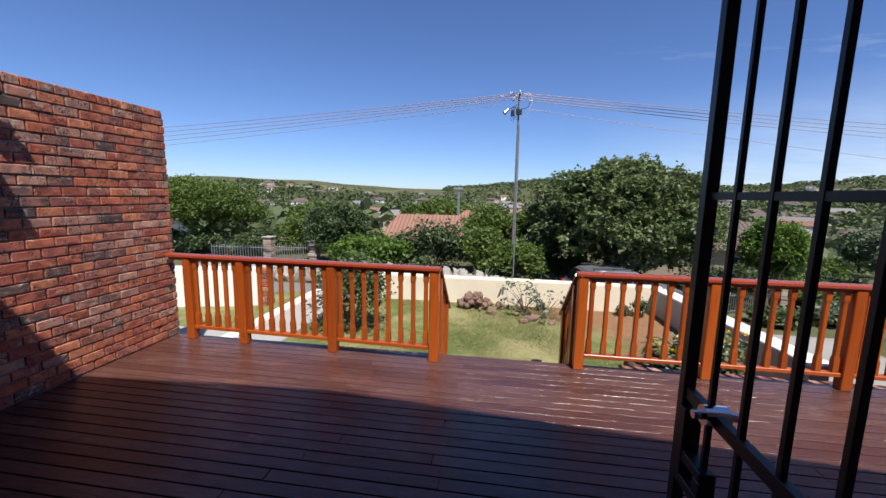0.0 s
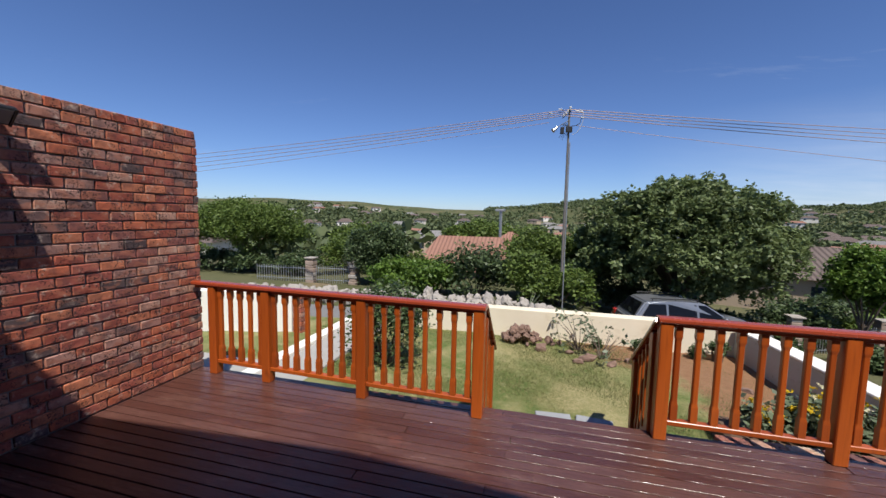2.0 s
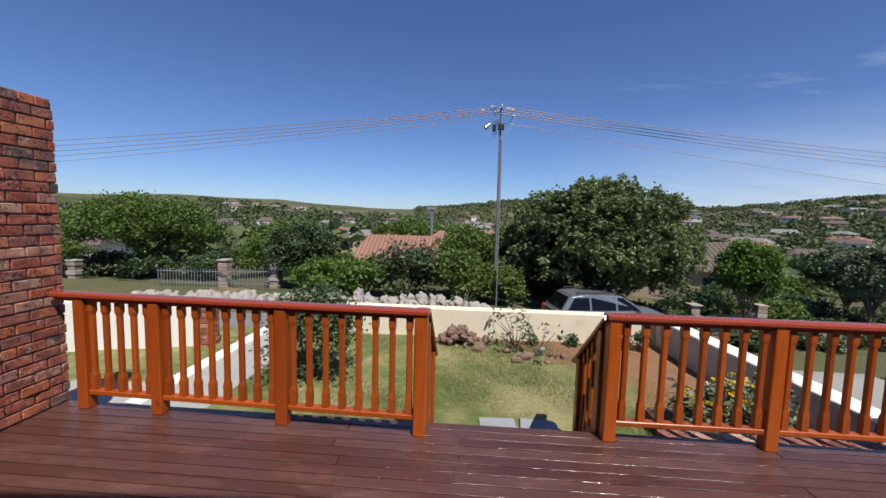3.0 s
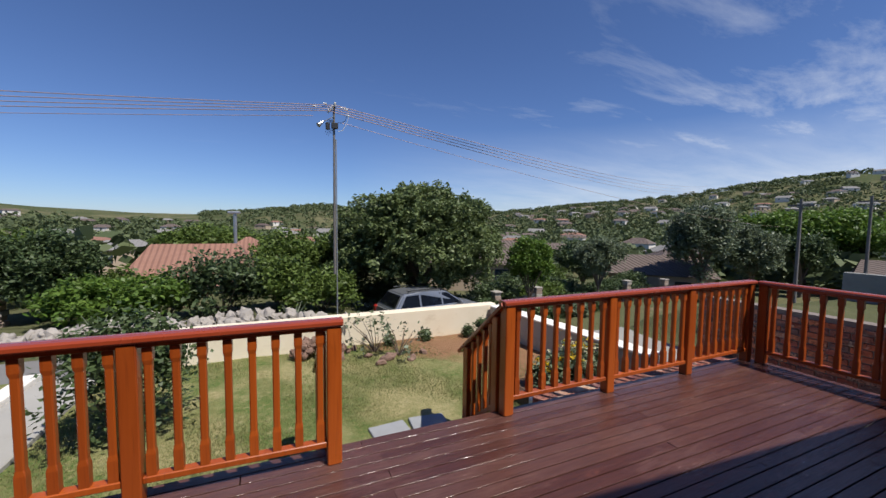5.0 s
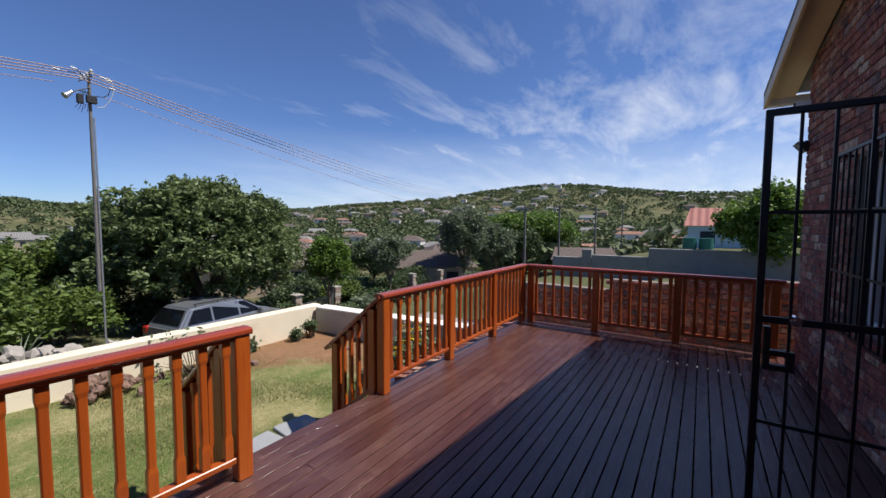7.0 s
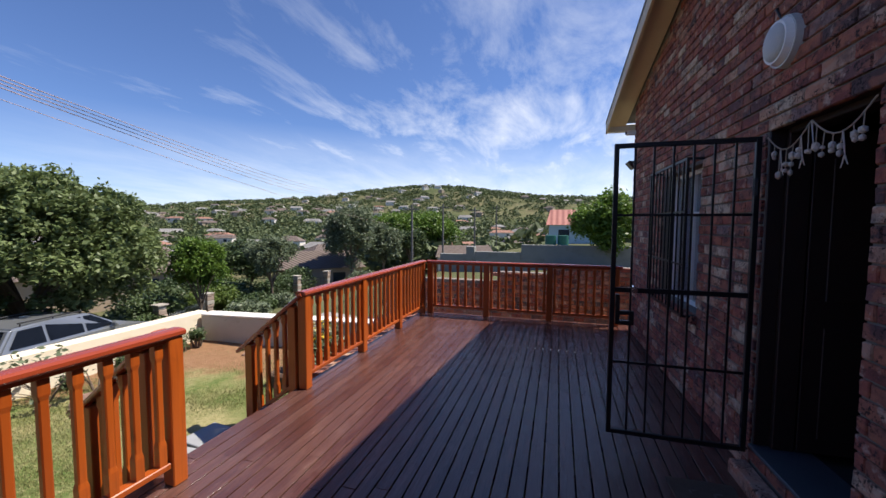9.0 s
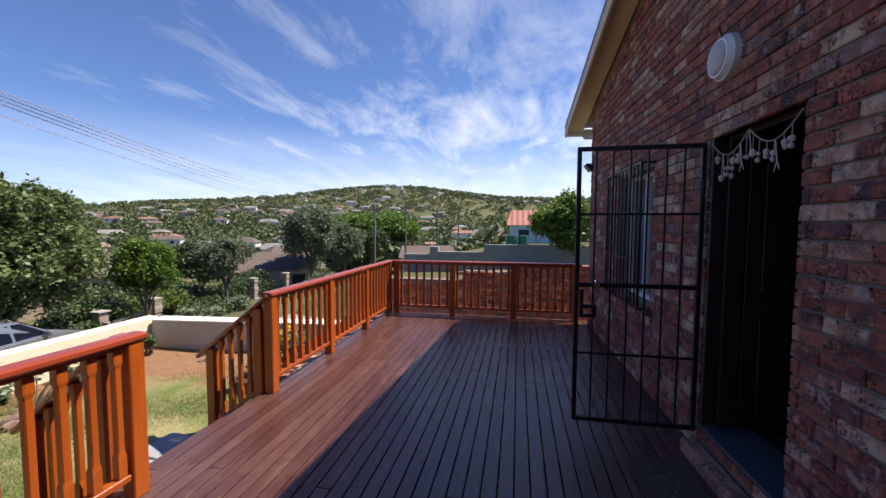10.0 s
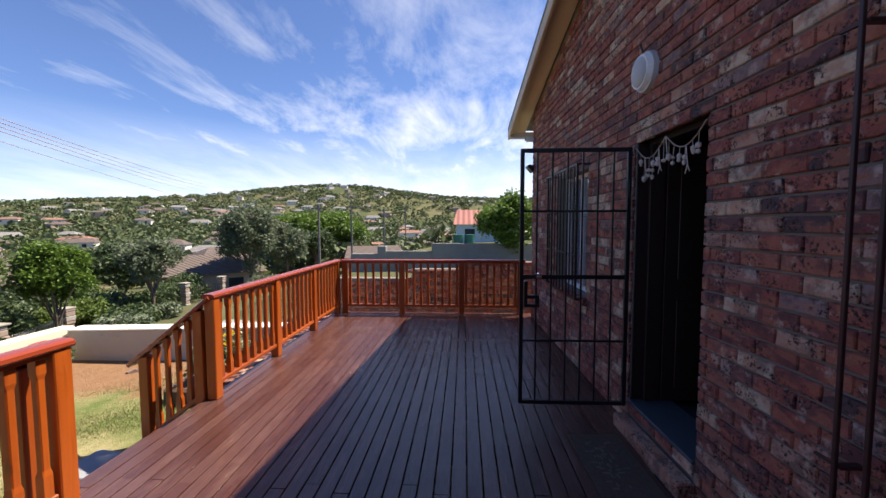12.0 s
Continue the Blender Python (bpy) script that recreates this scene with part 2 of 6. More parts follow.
DECK, RAIL, CAP = deck_material(), rail_material(), cap_material()
BRICK_RED = brick_material("red_clay_brick", RED)
BRICK_RED_I = brick_material("red_clay_brick_far", RED, True)
BRICK_FACE = brick_material("mottled_face_brick", FACE, False, 0.65)
BRICK_FACE_I = brick_material("mottled_face_brick_far", FACE, True, 0.65)
MORTAR = simple("grey_mortar", (0.19, 0.165, 0.14), 0.95, var=0.25, scale=12, bump=0.5)
MORTAR_DARK = simple("dark_mortar", (0.20, 0.165, 0.145), 0.95, var=0.25, scale=12, bump=0.5)
CREAM = plaster("cream_painted_plaster", (0.66, 0.57, 0.42), (0.80, 0.73, 0.59))
WHITE_CAP = plaster("white_painted_plaster", (0.74, 0.71, 0.64), (0.84, 0.81, 0.75), 0.2)
GREYWALL = plaster("grey_cement_blockwork", (0.20, 0.20, 0.19), (0.30, 0.30, 0.28))
CONCRETE = plaster("grey_concrete_paving", (0.30, 0.29, 0.27), (0.40, 0.39, 0.36), 0.3)
ASPHALT = road_material("pale_worn_asphalt", (0.15, 0.145, 0.14), (0.22, 0.215, 0.205))
DRIVE = road_material("pale_concrete_drive", (0.24, 0.23, 0.21), (0.33, 0.315, 0.29))
LAWN, GROUND = lawn_material(), ground_material()
IRON = simple("black_painted_iron", (0.012, 0.012, 0.013), 0.42, 0.2, 0.3, 20, 0.1)
STEEL = simple("galvanised_steel", (0.45, 0.46, 0.47), 0.4, 0.8, 0.2, 15, 0.1)
CHROME = simple("bright_chrome", (0.75, 0.75, 0.76), 0.15, 1.0, 0.05, 10, 0.02)
DARKWOOD = simple("dark_stained_wood", (0.022, 0.010, 0.008), 0.6, 0, 0.35, 12, 0.2)
CREAMTRIM = simple("cream_fascia_paint", (0.62, 0.50, 0.33), 0.55, 0, 0.08, 4, 0.05)
WHITEPAINT = simple("white_gloss_paint", (0.78, 0.78, 0.76), 0.4, 0, 0.06, 5, 0.05)
SOIL = simple("dark_garden_soil", (0.11, 0.065, 0.040), 0.95, 0, 0.35, 10, 0.8)
ROCK = simple("rough_fieldstone", (0.30, 0.23, 0.185), 0.9, 0, 0.4, 5, 0.8)
ROCK_RED = simple("reddish_garden_rock", (0.20, 0.125, 0.095), 0.9, 0, 0.45, 6, 0.8)
ROCK_PALE = simple("pale_rubble_stone", (0.33, 0.30, 0.265), 0.9, 0, 0.35, 5, 0.7)
BARK = simple("grey_brown_bark", (0.14, 0.105, 0.080), 0.9, 0, 0.4, 14, 0.9)
POLEWOOD = simple("weathered_grey_pole", (0.15, 0.14, 0.13), 0.85, 0, 0.3, 9, 0.4)
SLABMAT = simple("grey_paving_slab", (0.27, 0.28, 0.29), 0.9, 0, 0.15, 7, 0.4)
WIRE = simple("dull_cable", (0.42, 0.30, 0.27), 0.5, 0.3, 0.05, 3, 0.0)
PLASTIC_GREY = simple("pale_lamp_plastic", (0.46, 0.46, 0.44), 0.45, 0, 0.1, 8, 0.1)
BLACKPL = simple("black_plastic", (0.015, 0.015, 0.016), 0.5, 0, 0.2, 10, 0.1)
CARPAINT = simple("silver_car_paint", (0.25, 0.265, 0.285), 0.28, 0.55, 0.05, 3, 0.0)
CARGLASS = simple("dark_car_glass", (0.012, 0.014, 0.018), 0.06, 0.0, 0.05, 3, 0.0)
TYRE = simple("black_rubber", (0.02, 0.02, 0.02), 0.8, 0, 0.2, 20, 0.2)
REDLENS = simple("red_lamp_lens", (0.35, 0.02, 0.015), 0.25, 0, 0.1, 20, 0.0)
# near-black base colour stands in for the shade inside the room
DARKROOM = simple("shade_coloured_interior_wall", (0.05, 0.042, 0.038), 0.9, 0, 0.1, 4, 0.1)
TILE = simple("blue_grey_sill_tile", (0.060, 0.072, 0.082), 0.35, 0, 0.15, 8, 0.1)
STRING = simple("natural_string", (0.34, 0.27, 0.20), 0.9, 0, 0.2, 30, 0.2)
SHELL = simple("pale_shell_beads", (0.52, 0.44, 0.37), 0.6, 0, 0.3, 40, 0.2)
CURTAIN = simple("blue_white_curtain", (0.60, 0.62, 0.78), 0.9, 0, 0.25, 3, 0.2)
COIR = simple("brown_coir_mat", (0.085, 0.060, 0.042), 0.98, 0, 0.4, 40, 0.9)
MATPRINT = simple("pale_mat_print", (0.14, 0.12, 0.10), 0.98, 0, 0.3, 40, 0.9)
GREENTANK = simple("green_water_tank", (0.02, 0.14, 0.10), 0.5, 0, 0.15, 2, 0.05)
ROOF_TERRA = roof_material("terracotta_roof_tiles", (0.25, 0.125, 0.09), (0.36, 0.20, 0.145), 0.2, "X")
ROOF_BROWN = roof_material("brown_roof_tiles", (0.115, 0.088, 0.076), (0.175, 0.135, 0.118), 0.22, "X")
ROOF_RED = roof_material("faded_red_sheet_roof", (0.33, 0.115, 0.095), (0.45, 0.22, 0.18), 0.5, "Y")
ROOF_GREY = roof_material("grey_roof", (0.18, 0.172, 0.165), (0.28, 0.27, 0.26), 0.5, "X")
HOUSE_WHITE = simple("white_house_wall", (0.66, 0.63, 0.58), 0.85, 0, 0.1, 0.8, 0.1)
HOUSE_TAN = simple("tan_house_wall", (0.42, 0.33, 0.24), 0.85, 0, 0.12, 0.8, 0.1)
HOUSE_BLUE = simple("pale_blue_house_wall", (0.44, 0.56, 0.60), 0.85, 0, 0.1, 0.8, 0.1)
WINDOWPANE = simple("dark_window_pane", (0.03, 0.04, 0.05), 0.08, 0, 0.1, 2, 0.0)
LEAF_BIG = leaf_material("glossy_dark_leaf", (0.098, 0.142, 0.046), (0.215, 0.268, 0.108), 0.55, 0.28)
LEAF_ACACIA = leaf_material("feathery_green_leaf", (0.082, 0.132, 0.026), (0.190, 0.265, 0.058), 0.55, 0.35)
LEAF_BRIGHT = leaf_material("bright_green_leaf", (0.085, 0.160, 0.024), (0.190, 0.300, 0.052), 0.5, 0.35)
LEAF_DARK = leaf_material("dark_shrub_leaf", (0.052, 0.086, 0.032), (0.122, 0.170, 0.068), 0.5, 0.25)
LEAF_GREY = leaf_material("grey_green_leaf", (0.105, 0.140, 0.080), (0.225, 0.270, 0.160), 0.5, 0.25)
LEAF_FAR = leaf_material("far_tree_leaf", (0.058, 0.086, 0.034), (0.165, 0.200, 0.085), 0.7, 0.2)
GRASSBLADE = leaf_material("dry_grass_blade", (0.16, 0.195, 0.062), (0.36, 0.33, 0.150), 0.8, 0.3)
PETAL = leaf_material("yellow_petal", (0.65, 0.42, 0.01), (0.85, 0.60, 0.03), 0.6, 0.3)
PETAL_W = leaf_material("cream_petal", (0.62, 0.58, 0.35), (0.80, 0.76, 0.55), 0.6, 0.3)

# ---- building helpers ----


def mesh_of(bm, material):
    me = bpy.data.meshes.new("mesh")
    bmesh.ops.recalc_face_normals(bm, faces=bm.faces)
    bm.to_mesh(me)
    bm.free()
    me.materials.append(material)
    return me


def part(name, bm, material, parent=None, label=""):
    ob = new(name, mesh_of(bm, material) if isinstance(bm, bmesh.types.BMesh) else bm)
    if parent is not None:
        ob.parent = parent
    if label:
        ob["label"] = label
    return ob


def thing(name, label, category, m=None, group="", kind=""):
    ob = new(name)
    if m is not None:
        ob.matrix_world = m
    return tagged(ob, label, category, group, kind)


def box(bm, a, b, ch=0.0, m=None):
    """An axis-parallel box from corner a to corner b, its edges bevelled by ch."""
    made = bmesh.ops.create_cube(bm, size=1.0)["verts"]
    for v in made:
        v.co = Vector([lo + (hi - lo) * (c + 0.5) for lo, hi, c in zip(a, b, v.co)])
    if ch:
        edges = list({e for v in made for e in v.link_edges})
        made = bmesh.ops.bevel(bm, geom=edges, offset=ch, segments=1, affect="EDGES", profile=0.5)["verts"]
        made = list({v for v in made})
    if m is not None:
        bmesh.ops.transform(bm, matrix=m, verts=made if not ch else list({v for v in made}))
    return made


def boxes(*rows, ch=0.0):
    bm = bmesh.new()
    for a, b in rows:
        box(bm, a, b, ch)
    return bm


def tube(bm, p, q, r0, r1=None, sides=8, caps=True):
    p, q = Vector(p), Vector(q)
    r1 = r0 if r1 is None else r1
    m = Matrix.Translation((p + q) / 2) @ (q - p).to_track_quat("Z", "Y").to_matrix().to_4x4()
    bmesh.ops.create_cone(bm, cap_ends=caps, segments=sides, radius1=r0, radius2=r1, depth=(q - p).length, matrix=m)


def tubes(*rows, sides=8):
    bm = bmesh.new()
    for row in rows:
        tube(bm, *row, sides=sides)
    return bm


def ball(bm, c, r, sub=1, squash=(1, 1, 1)):
    m = Matrix.Translation(c) @ Matrix.Diagonal((r * squash[0], r * squash[1], r * squash[2], 1))
    return bmesh.ops.create_icosphere(bm, subdivisions=sub, radius=1, matrix=m)["verts"]


def prism(bm, outline, y0, y1, axis="y"):
    """A closed outline of (u, v) pulled from y0 to y1; axis y: u is x, axis x: u is y; v is z."""
    put = (lambda u, v, w: (u, w, v)) if axis == "y" else (lambda u, v, w: (w, u, v))
    a = [bm.verts.new(put(u, v, y0)) for u, v in outline]
    b = [bm.verts.new(put(u, v, y1)) for u, v in outline]
    bm.faces.new(a)
    bm.faces.new(b[::-1])
    for i in range(len(a)):
        bm.faces.new((a[i - 1], a[i], b[i], b[i - 1]))


def quads_mesh(name, pts, material):
    """pts: n x 4 x 3, loose four-cornered leaves."""
    n = len(pts)
    me = bpy.data.meshes.new(name)
    me.vertices.add(4 * n)
    me.vertices.foreach_set("co", np.ascontiguousarray(pts, dtype=np.float32).ravel())
    me.loops.add(4 * n)
    me.loops.foreach_set("vertex_index", np.arange(4 * n, dtype=np.int32))
    me.polygons.add(n)
    me.polygons.foreach_set("loop_start", np.arange(0, 4 * n, 4, dtype=np.int32))
    me.update(calc_edges=True)
    me.materials.append(material)
    return me


def grid_mesh(X, Y, Z, material, smooth=True, wrap=False):
    rows, cols = X.shape
    me = bpy.data.meshes.new("sheet")
    idx = np.arange(rows * cols).reshape(rows, cols)
    if wrap:
        idx = np.concatenate([idx, idx[:, :1]], 1)
    f = np.stack([idx[:-1, :-1], idx[:-1, 1:], idx[1:, 1:], idx[1:, :-1]], -1).reshape(-1, 4)
    me.from_pydata(np.stack([X, Y, Z], -1).reshape(-1, 3).tolist(), [], f.tolist())
    me.materials.append(material)
    if smooth:
        me.polygons.foreach_set("use_smooth", [True] * len(me.polygons))
    return me


RNG = np.random.default_rng(7)


def leaves(centres, size, n_each, spread, rng=RNG, flat=0.35, long=1.6):
    """Leaf quads scattered round centres (k x 3), n_each to a centre."""
    c = np.repeat(centres, n_each, 0)
    k = len(c)
    c = c + rng.normal(0, 1, (k, 3)) * np.asarray(spread)
    d = rng.normal(0, 1, (k, 3))
    d[:, 2] *= 0.6
    d /= np.linalg.norm(d, axis=1, keepdims=True)
    e = rng.normal(0, 1, (k, 3))
    e[:, 2] *= flat
    e -= (e * d).sum(1, keepdims=True) * d
    e /= np.linalg.norm(e, axis=1, keepdims=True)
    s = size * rng.uniform(0.6, 1.3, (k, 1))
    a, b = d * s * long / 2, e * s / 2
    return np.stack([c - a, c + b * 0.9, c + a, c - b * 0.9], 1)


def crown_centres(radii, lumps, per_lump, rng, low=-0.35, lump=0.34, shell=0.75):
    """Centres of leaf clumps on the lumps of an uneven crown about the origin."""
    out = []
    for i in range(lumps):
        u = rng.normal(0, 1, 3)
        u[2] = abs(u[2]) if u[2] < low else u[2]
        u /= np.linalg.norm(u)
        c = u * rng.uniform(0.55, 0.82) * np.array(radii)
        r = lump * rng.uniform(0.7, 1.2) * np.array(radii)
        v = rng.normal(0, 1, (per_lump, 3))
        v /= np.linalg.norm(v, axis=1, keepdims=True)
        out.append(c + v * r * rng.uniform(shell, 1.0, (per_lump, 1)))
    return np.concatenate(out)


def tree(name, base, trunk_h, radii, crown_z, leaf_mat, label, leaf=0.2, lumps=40, per_lump=22, n_each=9, spread=0.22, seed=1, trunk_r=0.18, low=-0.35,
         category="tree", lump=0.34, lean=0.0):
    rng = np.random.default_rng(seed)
    root = thing(name, label, category, FAR @ Matrix.Translation(base))
    bm = bmesh.new()
    top = Vector((lean, 0, crown_z))
    tube(bm, (0, 0, -0.3), (lean * 0.4, 0, trunk_h), trunk_r, trunk_r * 0.7, 10)
    for i in range(7):
        a = i * 2.4 + rng.uniform(0, 1)
        end = top + Vector((math.cos(a) * radii[0] * 0.6, math.sin(a) * radii[1] * 0.6, radii[2] * rng.uniform(-0.2, 0.5)))
        mid = Vector((lean * 0.4, 0, trunk_h * 0.92)).lerp(end, 0.5) + Vector((0, 0, radii[2] * 0.12))
        tube(bm, (lean * 0.4, 0, trunk_h * rng.uniform(0.75, 0.97)), mid, trunk_r * 0.55, trunk_r * 0.33, 7)
        tube(bm, mid, end, trunk_r * 0.33, trunk_r * 0.10, 6)
    part("trunk", bm, BARK, root)
    c = crown_centres(radii, lumps, per_lump, rng, low, lump) + np.array(top)
    q = leaves(c, leaf, n_each, spread, rng)
    part("crown", quads_mesh("crown", q, leaf_mat), None, root)
    return root


def shrub(base, radii, leaf_mat, label, leaf=0.08, lumps=16, per_lump=16, n_each=8, spread=0.07, seed=1, name="shrub", frame_m=Matrix.Identity(4)):
    rng = np.random.default_rng(seed)
    root = thing(name, label, "shrub", frame_m @ Matrix.Translation(base))
    bm = bmesh.new()
    for i in range(6):
        a = i * 1.05 + rng.uniform(0, 0.6)
        tube(bm, (0.04 * math.cos(a), 0.04 * math.sin(a), -0.05), (radii[0] * 0.6 * math.cos(a), radii[1] * 0.6 * math.sin(a), radii[2] * rng.uniform(0.9, 1.5)), 0.02 + radii[0] * 0.012, 0.006, 5)
    part("woody_base", bm, BARK, root)
    c = crown_centres(radii, lumps, per_lump, rng, -0.9, 0.42, 0.6) + np.array((0, 0, radii[2] * 0.92))
    c[:, 2] = np.maximum(c[:, 2], 0.03)
    part("foliage", quads_mesh("foliage", leaves(c, leaf, n_each, spread, rng), leaf_mat), None, root)
    return root


# ---- the lie of the land ----
LAWN_Z = -0.45
RIDGE_B = np.array([-180, -120, -60, -38, -27, -15, -6, 1, 7, 15, 24, 32, 40, 46, 57, 63, 70, 76, 83, 90, 100, 120, 180.0])
RIDGE_E = np.array([0.02, 0.02, 0.022, 0.025, 0.027, 0.014, 0.014, 0.023, 0.034, 0.026, 0.022, 0.025, 0.036, 0.043, 0.064, 0.080, 0.089, 0.087, 0.074, 0.064, 0.057, 0.045, 0.02])


def sstep(x, a, b):
    t = np.clip((x - a) / (b - a), 0, 1)
    return t * t * (3 - 2 * t)


def road_z(x):
    return -1.55 - 0.22 * np.clip(x, 0, 8) + 0.01 * np.clip(x, -40, 0)


def hill_land(x, y):
    """Height of the street, valley and hills in neighbourhood units."""
    x, y = np.asarray(x, float), np.asarray(y, float)
    near = np.full(x.shape, LAWN_Z - 0.06)
    near = near + (0.46 - 0.3 * sstep(y, 2.6, 3.2) - LAWN_Z) * sstep(x, 5.75, 5.95) * (1 - sstep(y, 5.0, 7.5))
    z = near + (road_z(x) - near) * sstep(y, 7.9, 9.3)
    z = z + (-0.06 * np.clip(y - 14.0, 0, 60)) * 1.0
    z = z - 0.035 * np.clip(x - 16, 0, 60) * sstep(y, -30, 5)
    r, b = np.hypot(x, y), np.degrees(np.arctan2(x, y))
    e = np.interp(b, RIDGE_B, RIDGE_E)
    t = sstep(r, 90, 850)
    wob = 6 * np.sin(x * 0.013 + 1) * np.cos(y * 0.011) + 3 * np.sin(x * 0.031) * np.sin(y * 0.027 + 2)
    far = -8.5 + (e * 850 + 8.5) * t ** 1.25 + wob * sstep(r, 150, 400) * (1 - 0.8 * sstep(r, 600, 850))
    far = far - (r > 900) * (r - 900) * (e + 0.01)
    return z + (far - z) * sstep(r, 45, 110)


# the street and the hills are laid out in units of 0.78 m round the deck
FAR_O, FAR_K = Vector((-0.4, 1.4, 1.54)), 0.78
FAR = Matrix.Translation(FAR_O) @ Matrix.Scale(FAR_K, 4) @ Matrix.Translation(-FAR_O)


def land(x, y):
    """Height of the ground at x, y."""
    x, y = np.asarray(x, float), np.asarray(y, float)
    near = np.full(x.shape, LAWN_Z - 0.06)
    near = near + (0.70 - 0.095 * np.clip(x - 6, 0, 10) - 0.14 * sstep(y, 1.7, 2.0) - 0.18 * sstep(y, 2.7, 3.0) - LAWN_Z) * sstep(x, 6.0, 6.35) * (1 - sstep(y, 5.0, 7.5))
    out = FAR_O.z + FAR_K * (hill_land(FAR_O.x + (x - FAR_O.x) / FAR_K, FAR_O.y + (y - FAR_O.y) / FAR_K) - FAR_O.z)
    walled = sstep(x, -2.6, -2.3) * (1 - sstep(x, 3.4, 3.9))
    w = walled * sstep(y, 7.60, 7.76) + (1 - walled) * sstep(y, 6.0, 8.6)
    w = np.maximum(w, sstep(np.hypot(x, y), 16, 40))
    return near + (out - near) * w


radii_g = np.concatenate([np.linspace(0.2, 22, 74), np.geomspace(22.6, 1500, 70)])
ang_g = np.radians(np.arange(0, 360, 1.5))
A, R = np.meshgrid(ang_g, radii_g)
GX, GY = R * np.sin(A), R * np.cos(A)
ground = new("ground", grid_mesh(GX, GY, land(GX, GY), GROUND, wrap=True))
tagged(ground, "dry grass and scrub covered hillside and valley ground", "ground", kind="structure")


def drape(x0, x1, y0, y1, lift, material, nx=40, ny=16):
    X, Y = np.meshgrid(np.linspace(x0, x1, nx), np.linspace(y0, y1, ny))
    return grid_mesh(X, Y, land(X, Y) + lift, material)


road = new("road", drape(-36, 32, 7.80, 10.05, 0.03, ASPHALT, 110, 12))
tagged(road, "pale grey worn asphalt street below the garden wall", "road", kind="structure")
drive_side = new("pavement", drape(3.75, 5.7, 0.0, 8.4, 0.05, DRIVE, 14, 40))
tagged(drive_side, "pale concrete driveway beside the garden wall", "driveway", kind="structure")
drive_left = new("pavement", drape(-6.0, -2.40, 7.0, 8.3, 0.05, DRIVE, 14, 24))
tagged(drive_left, "pale concrete entrance drive joining the street", "driveway", kind="structure")
lx, ly = np.meshgrid(np.linspace(-9.0, 3.45, 90), np.linspace(0.0, 7.62, 60))
lz = LAWN_Z + 0.02 * np.sin(lx * 2.1) * np.sin(ly * 1.7) + 0.01 * np.sin(lx * 5 + ly * 4)
lawn = new("ground", grid_mesh(lx, ly, lz, LAWN))
tagged(lawn, "patchy dry green lawn with bare reddish soil", "lawn", kind="structure")

# ---- deck ----
DX0, DX1, DY0, DY1 = -2.92, 4.68, 0.46, 4.075
deck = thing("floor", "dark red-brown varnished timber deck boards", "deck", kind="structure")
joists = bmesh.new()
for i in range(13):
    x = DX0 + 0.1 + i * 0.6
    box(joists, (x, DY0, -0.19), (x + 0.045, DY1 - 0.06, -0.030))
part("joists", joists, DARKWOOD, deck)
part("fascia_board", boxes(((DX0, DY1 - 0.05, -0.20), (DX1, DY1 - 0.022, -0.03)), ch=0.004), DECK, deck)
part("fascia_board", boxes(((DX1 - 0.03, DY0, -0.20), (DX1 - 0.004, DY1 - 0.05, -0.03)), ch=0.004), DECK, deck)

# ---- brick work ----
JOINT = 0.010


def brick_mesh(length, depth, course, material, seed):
    """A slightly uneven brick, its face at y = 0 looking to -y, from x = 0, z = 0."""
    rng = np.random.default_rng(seed)
    bm = bmesh.new()
    vs = box(bm, (0, 0, 0), (length - JOINT, depth, course - JOINT), 0.005)
    for v in vs:
        v.co += Vector(rng.normal(0, 0.0013, 3))
    return mesh_of(bm, material)


def brick_wall(root, m, length, courses, openings, nearest, mat, mat_i, top=None, seed=3, depth=0.03, course=0.0793, span=0.192):
    """Stretcher bond in front of a core. nearest(s, z) says which bricks are single parts; the rest are joined."""
    rng = np.random.default_rng(seed)
    kinds = {}
    joined_v, joined_f = [], []
    for k in range(courses):
        z = k * course
        s = -span / 2 if k % 2 else 0.0
        while s < length - 0.01:
            a, b = max(s, 0.0), min(s + span, length)
            cut = [(a, b)]
            for o0, o1, zo0, zo1 in openings:
                if zo0 - 0.02 < z + 0.04 < zo1:
                    nxt = []
                    for p, q in cut:
                        if q <= o0 or p >= o1:
                            nxt.append((p, q))
                        else:
                            if o0 - p > 0.03:
                                nxt.append((p, o0))
                            if q - o1 > 0.03:
                                nxt.append((o1, q))
                    cut = nxt
            for p, q in cut:
                if q - p < 0.03 or (top is not None and z + course > top((p + q) / 2)):
                    continue
                key = (round(q - p, 2), int(rng.integers(0, 3)))
                if key not in kinds:
                    kinds[key] = brick_mesh(key[0], depth, course, mat, 11 + len(kinds))
                off = rng.normal(0, 0.0016)
                if nearest((p + q) / 2, z):
                    ob = part("brick", kinds[key], None, root)
                    ob.matrix_local = m @ Matrix.Translation((p, off, z + JOINT / 2)) @ pose(0, 0, 0, 0, 0, rng.normal(0, 0.15))
                else:
                    base = len(joined_v)
                    mm = m @ Matrix.Translation((p, off, z + JOINT / 2))
                    joined_v += [mm @ v.co for v in kinds[key].vertices]
                    joined_f += [[base + i for i in f.vertices] for f in kinds[key].polygons]
            s += span
    if joined_v:
        me = bpy.data.meshes.new("bricks")
        me.from_pydata(joined_v, [], joined_f)
        me.materials.append(mat_i)
        tagged(part("bricks", me, None, root), kind="stuff")


